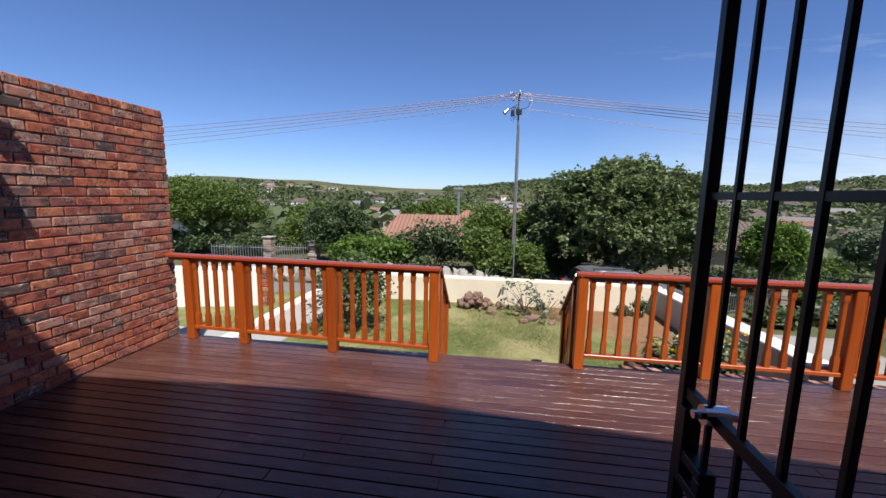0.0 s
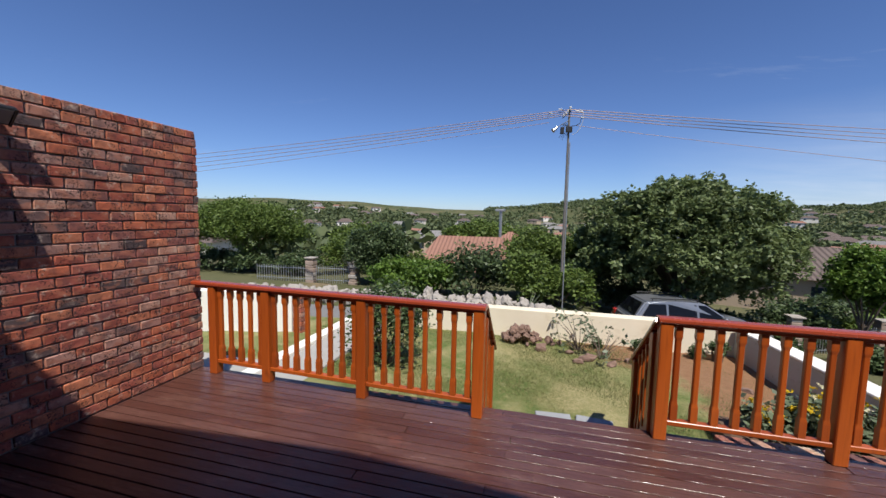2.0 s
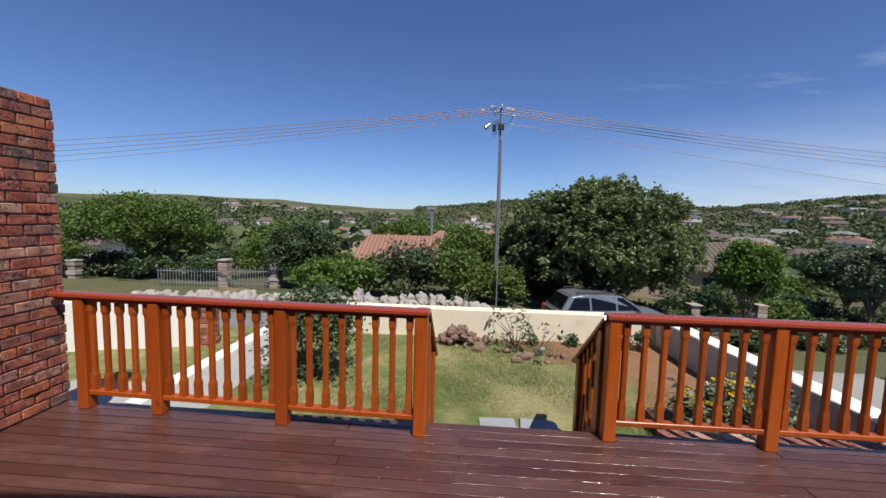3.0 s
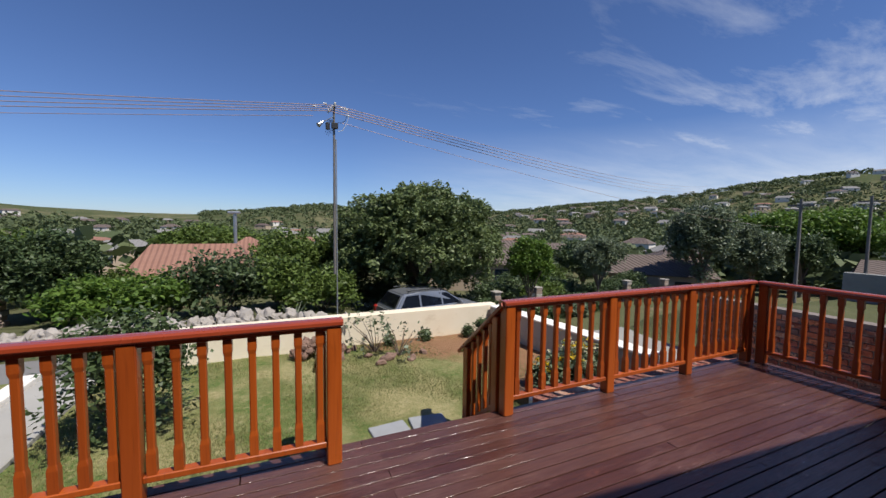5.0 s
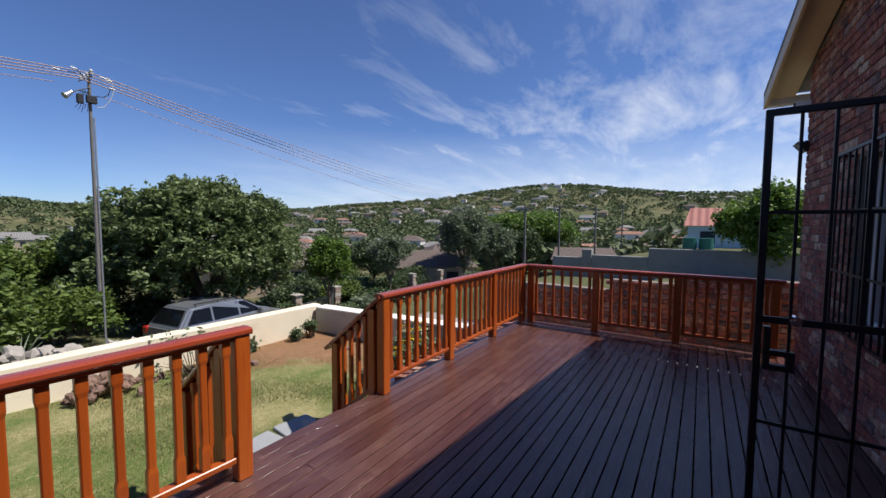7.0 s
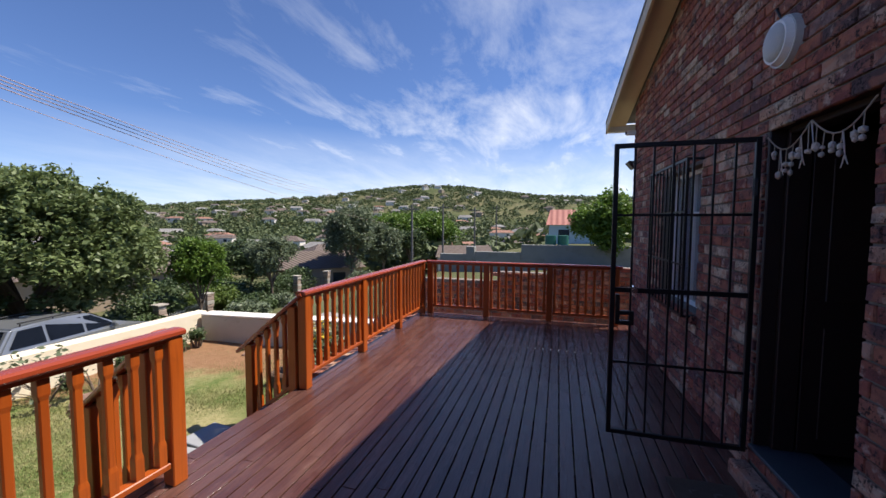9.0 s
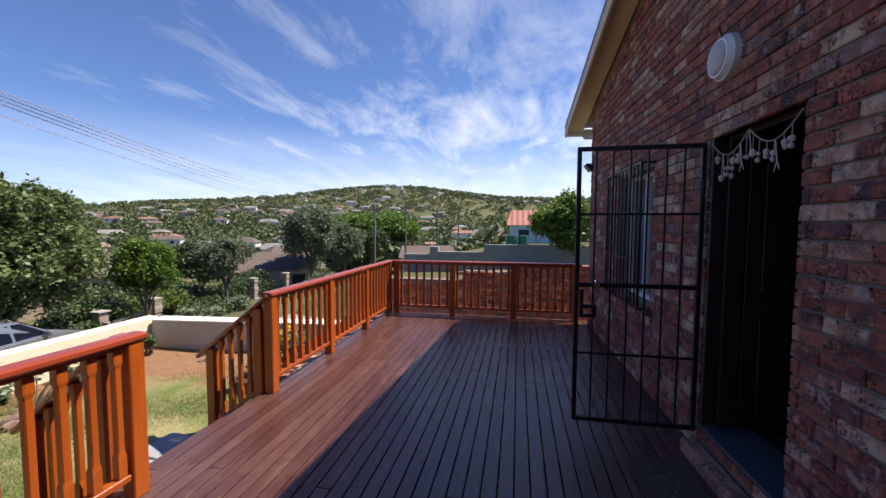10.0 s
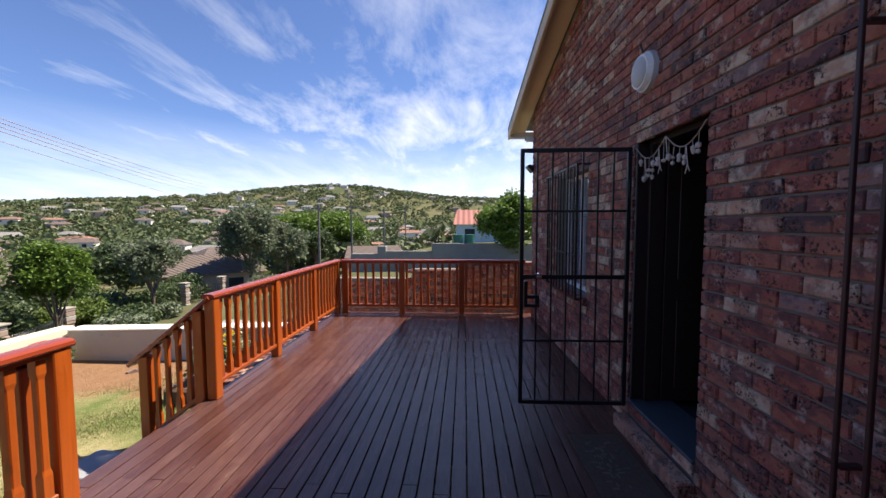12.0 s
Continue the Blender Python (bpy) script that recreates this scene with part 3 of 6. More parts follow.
# left wall: faces +x, runs from the house to its free end
WALL_X, WALL_END = -2.92, 4.10
wall_w = thing("wall_west", "tall red clay brick side wall with dark mortar", "wall", kind="structure")
box_l = bmesh.new()
box(box_l, (WALL_X - 0.215, 0.30, LAWN_Z - 0.1), (WALL_X - 0.014, WALL_END - 0.014, 2.355))
part("core", box_l, MORTAR_DARK, wall_w)

# house wall: runs along s from O, slightly out of square with the deck
HT = radians(2.3)
HM = Matrix.Translation((0.36, 0.60, 0.0)) @ Matrix.Rotation(HT, 4, "Z")
S0, S1 = -3.60, 4.08
DOOR = (-0.085, 0.69, 0.20, 2.10)
WIN = (1.63, 2.64, 0.78, 2.04)
APEX_S, APEX_Z, EAVE_Z, LEFT_RISE = 0.18, 4.23, 3.24, 0.06
house = thing("wall_south", "mottled face brick house gable wall", "wall", kind="structure")


def gable(s):
    return APEX_Z - ((APEX_Z - EAVE_Z) * (s - APEX_S) / (S1 - APEX_S) if s > APEX_S else LEFT_RISE * (APEX_S - s))


core = bmesh.new()
for a, b in ((S0, DOOR[0]), (DOOR[1], WIN[0]), (WIN[1], S1)):
    prism(core, [(a, LAWN_Z - 0.1), (b, LAWN_Z - 0.1), (b, 2.2), (a, 2.2)], -0.24, -0.013)
box(core, (DOOR[0], -0.24, LAWN_Z - 0.1), (DOOR[1], -0.013, DOOR[2] - 0.02))
box(core, (DOOR[0], -0.24, DOOR[3]), (DOOR[1], -0.013, 2.2))
box(core, (WIN[0], -0.24, LAWN_Z - 0.1), (WIN[1], -0.013, WIN[2]))
box(core, (WIN[0], -0.24, WIN[3]), (WIN[1], -0.013, 2.2))
prism(core, [(S0, 2.2), (S1, 2.2), (S1, gable(S1) + 0.052), (APEX_S, APEX_Z + 0.052), (S0, gable(S0) + 0.052)], -0.24, -0.013)
c_ob = part("core", core, MORTAR, house)
c_ob.matrix_local = HM
side = boxes(((S1 - 0.24, -7.0, LAWN_Z - 0.1), (S1 - 0.03, -0.25, EAVE_Z - 0.02)))
part("side_wall", side, MORTAR, house).matrix_local = HM
# simple room shell; its dimness is painted into the wall colour
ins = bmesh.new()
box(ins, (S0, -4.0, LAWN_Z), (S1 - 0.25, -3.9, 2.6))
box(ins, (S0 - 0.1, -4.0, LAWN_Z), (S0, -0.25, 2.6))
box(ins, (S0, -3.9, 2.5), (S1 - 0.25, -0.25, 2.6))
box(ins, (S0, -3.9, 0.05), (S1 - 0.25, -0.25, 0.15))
tagged(part("wall_inside", ins, DARKROOM), "room walls coloured near black for indoor shade behind the open door", "wall", kind="structure").matrix_world = HM

# roof with its verge, fascia and gutter end
roof = thing("roof", "low-pitched house roof with cream verge board", "roof", HM, kind="structure")
OVER = 0.30
E_END = S1 + 0.66
rise = (APEX_Z - EAVE_Z) / (S1 - APEX_S)
zr = lambda s: APEX_Z + 0.06 - (rise * (s - APEX_S) if s > APEX_S else LEFT_RISE * (APEX_S - s))
rb = bmesh.new()
prism(rb, [(APEX_S, zr(APEX_S)), (E_END, zr(E_END)), (E_END, zr(E_END) + 0.045), (APEX_S, zr(APEX_S) + 0.045), (S0 - 0.3, zr(S0 - 0.3) + 0.045), (S0 - 0.3, zr(S0 - 0.3))], -7.2, OVER)
part("roof_sheet", rb, ROOF_GREY, roof)
vb = bmesh.new()
prism(vb, [(APEX_S, zr(APEX_S) - 0.15), (E_END, zr(E_END) - 0.15), (E_END, zr(E_END) + 0.01), (APEX_S, zr(APEX_S) + 0.01)], OVER - 0.03, OVER - 0.004)
prism(vb, [(S0 - 0.3, zr(S0 - 0.3) - 0.15), (APEX_S - 0.002, zr(APEX_S) - 0.15), (APEX_S - 0.002, zr(APEX_S) + 0.01), (S0 - 0.3, zr(S0 - 0.3) + 0.01)], OVER - 0.03, OVER - 0.004)
part("verge_board", vb, CREAMTRIM, roof, "cream painted verge board")
sb = bmesh.new()
prism(sb, [(S0, zr(S0) - 0.05), (APEX_S, zr(APEX_S) - 0.05), (E_END - 0.02, zr(E_END - 0.02) - 0.05), (E_END - 0.02, zr(E_END - 0.02) - 0.02), (APEX_S, zr(APEX_S) - 0.02), (S0, zr(S0) - 0.02)], 0.006, OVER - 0.034)
part("soffit", sb, CREAMTRIM, roof)
gb = bmesh.new()
box(gb, (E_END + 0.005, -7.0, zr(E_END) - 0.12), (E_END + 0.11, OVER - 0.02, zr(E_END) - 0.01), 0.01)
part("gutter", gb, WHITEPAINT, roof, "white gutter")

# ---- garden walls ----
brick_pillar_mat = BRICK_RED
W1_Y = 7.55
garden_wall = thing("garden_wall", "low cream plastered garden wall with stains", "wall", kind="structure")
bm = bmesh.new()
box(bm, (-2.35, W1_Y, LAWN_Z - 1.2), (3.45, W1_Y + 0.20, 0.03), 0.018)
part("plaster", bm, CREAM, garden_wall)
garden_wall_r = thing("garden_wall", "low grey-cream garden wall with wide white coping", "wall", kind="structure")
mr = Matrix.Translation((3.30, 7.53, 0)) @ Matrix.Rotation(radians(6), 4, "Z")
bm = bmesh.new()
box(bm, (0, -3.05, LAWN_Z - 0.4), (0.2, 0, -0.02), 0.012)
part("plaster", bm, plaster("dull_grey_plaster", (0.40, 0.36, 0.29), (0.52, 0.47, 0.38)), garden_wall_r).matrix_local = mr
bm = bmesh.new()
box(bm, (-0.02, -3.07, -0.018), (0.235, -0.02, 0.012), 0.008)
part("coping", bm, WHITE_CAP, garden_wall_r).matrix_local = mr
white_wall = thing("boundary_wall", "white plastered boundary wall beside the drive", "wall", kind="structure")
mw = Matrix.Translation((-3.62, 6.5, 0)) @ Matrix.Rotation(radians(11), 4, "Z")
bm = bmesh.new()
box(bm, (-7.0, 0, LAWN_Z - 0.5), (0, 0.2, 0.24), 0.01)
part("plaster", bm, WHITE_CAP, white_wall).matrix_local = mw
kerb = thing("kerb", "white painted kerb along the garden path", "kerb", kind="structure")
part("kerbstone", boxes(((-3.10, 4.3, LAWN_Z - 0.1), (-2.92, 7.6, LAWN_Z + 0.09)), ch=0.012), WHITE_CAP, kerb)
path_l = new("pavement", mesh_of(boxes(((-2.915, 4.2, LAWN_Z - 0.1), (-2.30, 7.5, LAWN_Z + 0.035)), ((-4.2, 4.15, LAWN_Z - 0.1), (-3.12, 5.3, LAWN_Z + 0.03)), ch=0.01), CONCRETE))
tagged(path_l, "grey concrete garden path beside the lawn", "path", kind="structure")
gate_post = thing("gate_pillar", "red brick pillar at the drive entrance", "pillar", Matrix.Translation((-3.52, 6.62, 0)))
zq = LAWN_Z - 0.1
while zq < 0.20:
    for k in range(2):
        bm = bmesh.new()
        box(bm, (-0.08, -0.12 + 0.12 * k, zq), (0.08, -0.008 + 0.12 * k, zq + 0.068), 0.005)
        part("brick", bm, brick_pillar_mat, gate_post)
    zq += 0.078
ret = thing("retaining_wall", "brown brick retaining wall below the neighbouring lawn", "wall", kind="structure")
part("core", boxes(((5.814, -3.0, LAWN_Z - 0.3), (6.0, 1.9, 0.76)), ((5.814, 1.902, LAWN_Z - 0.3), (6.0, 2.9, 0.61)), ((5.814, 2.902, LAWN_Z - 0.3), (6.0, 5.3, 0.42))), MORTAR_DARK, ret)
block = thing("boundary_wall", "grey cement block boundary wall stepping up the slope", "wall", kind="structure")
bm = bmesh.new()
for i, (y0, y1, zt) in enumerate(((5.4, 6.6, 0.30), (3.2, 5.395, 0.42), (-3.0, 3.195, 0.74))):
    box(bm, (14.0, y0, -1.5), (14.2, y1, zt), 0.01)
part("blockwork", bm, GREYWALL, block)
bm = bmesh.new()
box(bm, (13.95, 5.1, -1.5), (14.3, 5.45, 0.62), 0.01)
part("pillar", bm, GREYWALL, block)

# ---- deck railing ----
RAIL_TOP, RAIL_Y = 0.915, 4.0
PW, BW = 0.088, 0.046


def post_mesh(z0, z1, w=PW):
    bm = bmesh.new()
    box(bm, (-w / 2, -w / 2, z0), (w / 2, w / 2, z1), 0.006)
    return mesh_of(bm, RAIL)


def baluster_mesh(z0, z1):
    """Square baluster, waisted between its square ends."""
    bm = bmesh.new()
    rings = []
    h = BW / 2
    n = h * 0.82
    for z, w, c in ((z0, h, 0.002), (z0 + 0.115, h, 0.002), (z0 + 0.145, n, 0.006), (z1 - 0.095, n, 0.006), (z1 - 0.07, h, 0.002), (z1, h, 0.002)):
        rings.append([bm.verts.new((x, y, z)) for x, y in ((-w + c, -w), (w - c, -w), (w, -w + c), (w, w - c), (w - c, w), (-w + c, w), (-w, w - c), (-w, -w + c))])
    bm.faces.new(rings[0])
    bm.faces.new(rings[-1])
    for a, b in zip(rings, rings[1:]):
        for i in range(8):
            bm.faces.new((a[i - 1], a[i], b[i], b[i - 1]))
    return mesh_of(bm, RAIL)


def cap_bm(length):
    """Moulded handrail along +x with a fillet under it, its top at z = 0."""
    bm = bmesh.new()
    sec = [(-0.050, -0.040), (-0.056, -0.030), (-0.054, -0.012), (-0.038, -0.002), (0.0, 0.0), (0.038, -0.002), (0.054, -0.012), (0.056, -0.030), (0.050, -0.040)]
    prism(bm, sec, 0, length, "x")
    return bm


def fillet_bm(length):
    bm = bmesh.new()
    box(bm, (0, -0.024, -0.068), (length, 0.024, -0.041), 0.003)
    return bm


POST, BALUSTER = post_mesh(0.0, RAIL_TOP - 0.042), baluster_mesh(0.150, RAIL_TOP - 0.070)


def railing(label, m, posts, bays, x0, x1):
    """posts: places along x; bays: (from, to, count) of balusters; the cap runs from x0 to x1."""
    root = thing("railing", label, "railing", m, "deck railings")
    for p in posts:
        part("post", POST, None, root).location = (p, 0, 0)
    for a, b, n in bays:
        bm = bmesh.new()
        box(bm, (a + PW / 2, -0.030, 0.112), (b - PW / 2, 0.030, 0.149), 0.005)
        part("bottom_rail", bm, RAIL, root)
        step = (b - a) / (n + 0.35)
        for i in range(n):
            part("baluster", BALUSTER, None, root).location = (a + step * (i + 0.675), 0, 0)
    cap = part("handrail", cap_bm(x1 - x0), CAP, root, "glossy red-brown moulded handrail")
    cap.location = (x0, 0, RAIL_TOP)
    part("fillet", fillet_bm(x1 - x0 - 0.02), RAIL, root).location = (x0 + 0.01, 0, RAIL_TOP)
    return root


FM = Matrix.Translation((0, RAIL_Y, 0))
LM = Matrix.Translation((-2.67, RAIL_Y, 0)) @ Matrix.Rotation(radians(-2.0), 4, "Z") @ Matrix.Translation((2.67, 0, 0))
railing("orange-brown varnished timber railing beside the brick wall", LM, (-2.67, -2.045, -1.05, -0.022), ((-2.67, -2.045, 5), (-2.045, -1.05, 8), (-1.05, -0.022, 8)), -2.90, 0.032)
railing("orange-brown varnished timber railing along the deck front", FM, (1.32, 2.41, 3.50, 4.53), ((1.32, 2.41, 8), (2.41, 3.50, 8), (3.50, 4.53, 8)), 1.265, 4.59)
BMX = Matrix.Translation((4.61, 3.88, 0)) @ Matrix.Rotation(radians(-90), 4, "Z")
railing("red-brown varnished timber railing at the deck end", BMX, (0.0, 0.98, 1.99, 2.96), ((0.0, 0.98, 7), (0.98, 1.99, 8), (1.99, 2.96, 8)), -0.05, 3.04)

# sloping hand rails of the garden steps
STEP_LOW = baluster_mesh(-0.30, 0.42)


def stair_rail(x, label):
    root = thing("stair_railing", label, "railing", Matrix.Translation((x, 0, 0)), "step railings")
    y0, z0, y1, z1 = 4.0, 0.905, 4.74, 0.31
    bm = cap_bm(math.hypot(y1 - y0, z1 - z0))
    cap = part("handrail", bm, CAP, root, "sloping red-brown handrail")
    cap.matrix_local = Matrix.Translation((0, y0, z0)) @ Matrix.Rotation(radians(90), 4, "Z") @ Matrix.Rotation(math.atan2(z0 - z1, y1 - y0), 4, "Y")
    for y in (4.10, 4.595):
        zt = z0 + (y - y0) * (z1 - z0) / (y1 - y0) - 0.055
        part("post", post_mesh(LAWN_Z if y > 4.3 else -0.2, zt, 0.085), None, root).location = (0, y, 0)
    for i in range(4):
        y = 4.205 + i * 0.098
        zt = z0 + (y - y0) * (z1 - z0) / (y1 - y0) - 0.055
        part("baluster", baluster_mesh(zt - 0.72, zt), None, root).location = (0, y, 0)
    ln = math.hypot(0.54, 0.42)
    bm = bmesh.new()
    box(bm, (0, -0.028, -0.035), (ln, 0.028, 0.0), 0.004)
    low = part("bottom_rail", bm, RAIL, root)
    low.matrix_local = Matrix.Translation((0, 4.12, 0.04)) @ Matrix.Rotation(radians(90), 4, "Z") @ Matrix.Rotation(math.atan2(0.42, 0.54), 4, "Y")
    return root


stair_rail(-0.022, "orange-brown sloping rail beside the garden steps")
stair_rail(1.30, "orange-brown sloping rail at the garden steps")
steps = thing("steps", "dark timber steps down to the lawn", "steps")
for i in range(1):
    part("tread", boxes(((0.0, 4.05 + i * 0.27, -0.19 - i * 0.16), (1.235, 4.33 + i * 0.27, -0.15 - i * 0.16)), ch=0.005), DECK, steps)
part("stringer", boxes(((0.0, 4.05, LAWN_Z), (0.04, 4.32, -0.20))), DECK, steps)
part("stringer", boxes(((1.195, 4.05, LAWN_Z), (1.235, 4.32, -0.20))), DECK, steps)

# ---- things on the house wall ----


def security_gate():
    """Open hinged gate of square bars; local x runs from the hinge to the free edge."""
    z0, z1 = 0.155, 2.04
    hinge = HM @ Vector((0.675, 0.045, 0))
    free = Vector((1.030, 1.429, 0))
    d = (free - hinge)
    w = d.length
    root = thing("security_gate", "open black iron barred security gate at the door", "gate", Matrix.Translation(hinge) @ Matrix.Rotation(math.atan2(d.y, d.x), 4, "Z"))
    f = 0.014
    part("frame", boxes(((-f, -f, z0), (f, f, z1)), ((w - f, -f, z0), (w + f, f, z1)), ((f, -f, z1 - 2 * f), (w - f, f, z1)), ((f, -f, z0), (w - f, f, z0 + 2 * f)), ch=0.002), IRON, root)
    for z in (0.635, 1.11, 1.59):
        t = 0.015 if z == 1.11 else 0.008
        part("crossbar", boxes(((f, -t * 0.6, z - t), (w - f, t * 0.6, z + t)), ch=0.001), IRON, root)
    for i in range(6):
        x = w * (i + 1) / 7
        part("bar", boxes(((x - 0.006, -0.006, z0 + 0.02), (x + 0.006, 0.006, z1 - 0.02)), ch=0.001), IRON, root)
    lock = part("lock_box", boxes(((w - 0.13, -0.018, 0.95), (w - 0.02, 0.018, 0.975)), ((w - 0.13, -0.018, 0.91), (w - 0.10, 0.018, 0.95)), ((w - 0.13, -0.018, 0.885), (w - 0.02, 0.018, 0.91)), ((w - 0.045, -0.02, 0.91), (w - 0.02, 0.02, 1.08)), ch=0.002), IRON, root)
    bm = bmesh.new()
    tube(bm, (w - 0.125, -0.025, 1.115), (w - 0.125, 0.025, 1.115), 0.022, sides=16)
    tube(bm, (w - 0.125, -0.045, 1.115), (w - 0.125, -0.025, 1.115), 0.010, sides=10)
    tube(bm, (w - 0.125, 0.025, 1.115), (w - 0.125, 0.045, 1.115), 0.010, sides=10)
    part("knob", bm, CHROME, root, "bright chrome lock knob")
    for z in (0.35, 1.75):
        part("hinge", tubes(((0, 0, z - 0.05), (0, 0, z + 0.05), 0.018)), IRON, root)
    return root


security_gate()

door = thing("door_1", "dark stained door frame with door standing open inside", "door", HM, kind="structure")
d0, d1, z0, z1 = DOOR
part("jamb", boxes(((d0 + 0.002, -0.20, z0), (d0 + 0.05, -0.09, z1 - 0.002)), ch=0.004), DARKWOOD, door)
part("jamb", boxes(((d1 - 0.05, -0.20, z0), (d1 - 0.002, -0.09, z1 - 0.002)), ch=0.004), DARKWOOD, door)
part("head", boxes(((d0 + 0.052, -0.20, z1 - 0.055), (d1 - 0.052, -0.09, z1 - 0.002)), ch=0.004), DARKWOOD, door)
part("sill", boxes(((d0 + 0.002, -0.30, z0 - 0.018), (d1 - 0.002, 0.012, z0 + 0.004)), ch=0.004), TILE, door, "blue-grey tiled door sill")
part("lining", boxes(((d1 - 0.022, -0.088, z0 + 0.006), (d1 - 0.002, -0.010, z1 - 0.002)), ch=0.003), DARKWOOD, door)
part("lining", boxes(((d0 + 0.024, -0.088, z1 - 0.022), (d1 - 0.024, -0.010, z1 - 0.002)), ch=0.003), DARKWOOD, door)
for i in range(4):
    w4 = (d1 - d0 - 0.01) / 4
    part("sill_brick", boxes(((d0 + 0.008 + i * w4, -0.010, z0 - 0.088), (d0 + (i + 1) * w4, 0.010, z0 - 0.022)), ch=0.004), BRICK_FACE, door)
leaf = bmesh.new()
box(leaf, (d1 - 0.05, -0.92, z0 + 0.01), (d1 - 0.012, -0.21, z1 - 0.06), 0.003)
for za, zb in ((0.30, 0.95), (1.10, 1.90)):
    box(leaf, (d1 - 0.058, -0.82, za), (d1 - 0.049, -0.60, zb), 0.004)
    box(leaf, (d1 - 0.058, -0.52, za), (d1 - 0.049, -0.30, zb), 0.004)
part("door_leaf", leaf, DARKWOOD, door, "dark panelled wooden door")

# string of beads and shells across the door head
garland = thing("bead_garland", "string garland of pale beads and shells", "garland", HM)
n_l = 40
pts = [Vector((d0 + 0.01 + (d1 - d0 - 0.02) * i / n_l, 0.0, 2.035 - 0.10 * abs(math.sin(math.pi * 2 * i / n_l)) + 0.02 * (i % 2) * 0.1)) for i in range(n_l + 1)]
bm = bmesh.new()
for p, q in zip(pts, pts[1:]):
    tube(bm, p, q, 0.004, sides=5)
rg = np.random.default_rng(4)
drops = []
for i in range(3, n_l - 2, 3):
    q = pts[i] - Vector((rg.normal(0, 0.008), 0, rg.uniform(0.06, 0.15)))
    tube(bm, pts[i], q, 0.003, sides=4)
    drops.append((pts[i], q))
part("string", bm, STRING, garland)
for a, q in drops:
    for k in range(int(rg.integers(1, 4))):
        bm = bmesh.new()
        ball(bm, a.lerp(q, 1 - 0.3 * k), rg.uniform(0.010, 0.018), 1, (1, 1, rg.uniform(0.8, 1.5)))
        part("bead", bm, SHELL, garland)
for i in (9, 20, 24, 33):
    bm = bmesh.new()
    p = pts[i]
    q = p - Vector((0.02, 0, 0.11))
    tube(bm, p, q, 0.004, 0.003, 5)
    tube(bm, q, q + Vector((-0.02, 0, -0.04)), 0.004, 0.002, 5)
    tube(bm, q, q + Vector((0.02, 0, -0.05)), 0.004, 0.002, 5)
    part("twig", bm, SHELL, garland)

lamp = thing("wall_lamp", "round white bulkhead wall lamp above the door", "lamp", HM @ Matrix.Translation((0.54, 0, 2.51)))
bm = bmesh.new()
tube(bm, (0, -0.01, 0), (0, 0.03, 0), 0.135, 0.13, 32)
part("base", bm, PLASTIC_GREY, lamp)
bm = bmesh.new()
tube(bm, (0, 0.030, 0), (0, 0.062, 0), 0.120, 0.108, 32)
part("rim", bm, WHITEPAINT, lamp)
bm = bmesh.new()
vs = ball(bm, (0, 0.058, 0), 0.098, 3, (1, 0.34, 1))
part("diffuser", bm, PLASTIC_GREY, lamp, "frosted lamp diffuser")
part("conduit", tubes(((0.03, 0.012, 0.12), (0.10, 0.012, 0.22), 0.006), ((0.10, 0.012, 0.22), (0.10, -0.02, 0.23), 0.006)), BLACKPL, lamp)

w0, w1, zb, zt = WIN
window = thing("window_1", "white steel window with blue curtain behind burglar bars", "window", HM, kind="structure")
part("window_frame", boxes(((w0, -0.17, zb), (w0 + 0.04, -0.12, zt)), ((w1 - 0.04, -0.17, zb), (w1, -0.12, zt)), ((w0 + 0.04, -0.17, zt - 0.04), (w1 - 0.04, -0.12, zt)), ((w0 + 0.04, -0.17, zb), (w1 - 0.04, -0.12, zb + 0.04)),
                           (((w0 + w1) / 2 - 0.02, -0.17, zb + 0.04), ((w0 + w1) / 2 + 0.02, -0.12, zt - 0.04)), ((w0 + 0.04, -0.165, 1.62), ((w0 + w1) / 2 - 0.02, -0.125, 1.65))), WHITEPAINT, window)
glass = Mat("window_glass", 0.03)
glass.b.inputs["Transmission Weight"].default_value = 1.0
glass.b.inputs["IOR"].default_value = 1.45
for a, b in ((w0 + 0.04, (w0 + w1) / 2 - 0.02), ((w0 + w1) / 2 + 0.02, w1 - 0.04)):
    p = part("pane", boxes(((a, -0.150, zb + 0.04), (b, -0.145, zt - 0.04))), glass.m, window)
    p.visible_shadow = False
part("window_sill", boxes(((w0 - 0.05, -0.11, zb - 0.075), (w1 + 0.05, 0.05, zb - 0.003)), ch=0.008), BRICK_FACE, window, "brick window sill")
cu = bmesh.new()
n = 60
va = [cu.verts.new((w0 + (w1 - w0) * i / n, -0.205 + 0.012 * math.sin(i * 1.3), zt)) for i in range(n + 1)]
vb_ = [cu.verts.new((w0 + (w1 - w0) * i / n, -0.205 + 0.014 * math.sin(i * 1.3 + 0.3), zb - 0.1)) for i in range(n + 1)]
for i in range(n):
    cu.faces.new((va[i], va[i + 1], vb_[i + 1], vb_[i]))
bmesh.ops.solidify(cu, geom=cu.faces[:], thickness=0.004)
tagged(part("curtain", cu, CURTAIN), "pale blue and white curtain inside the window", "curtain").matrix_world = HM

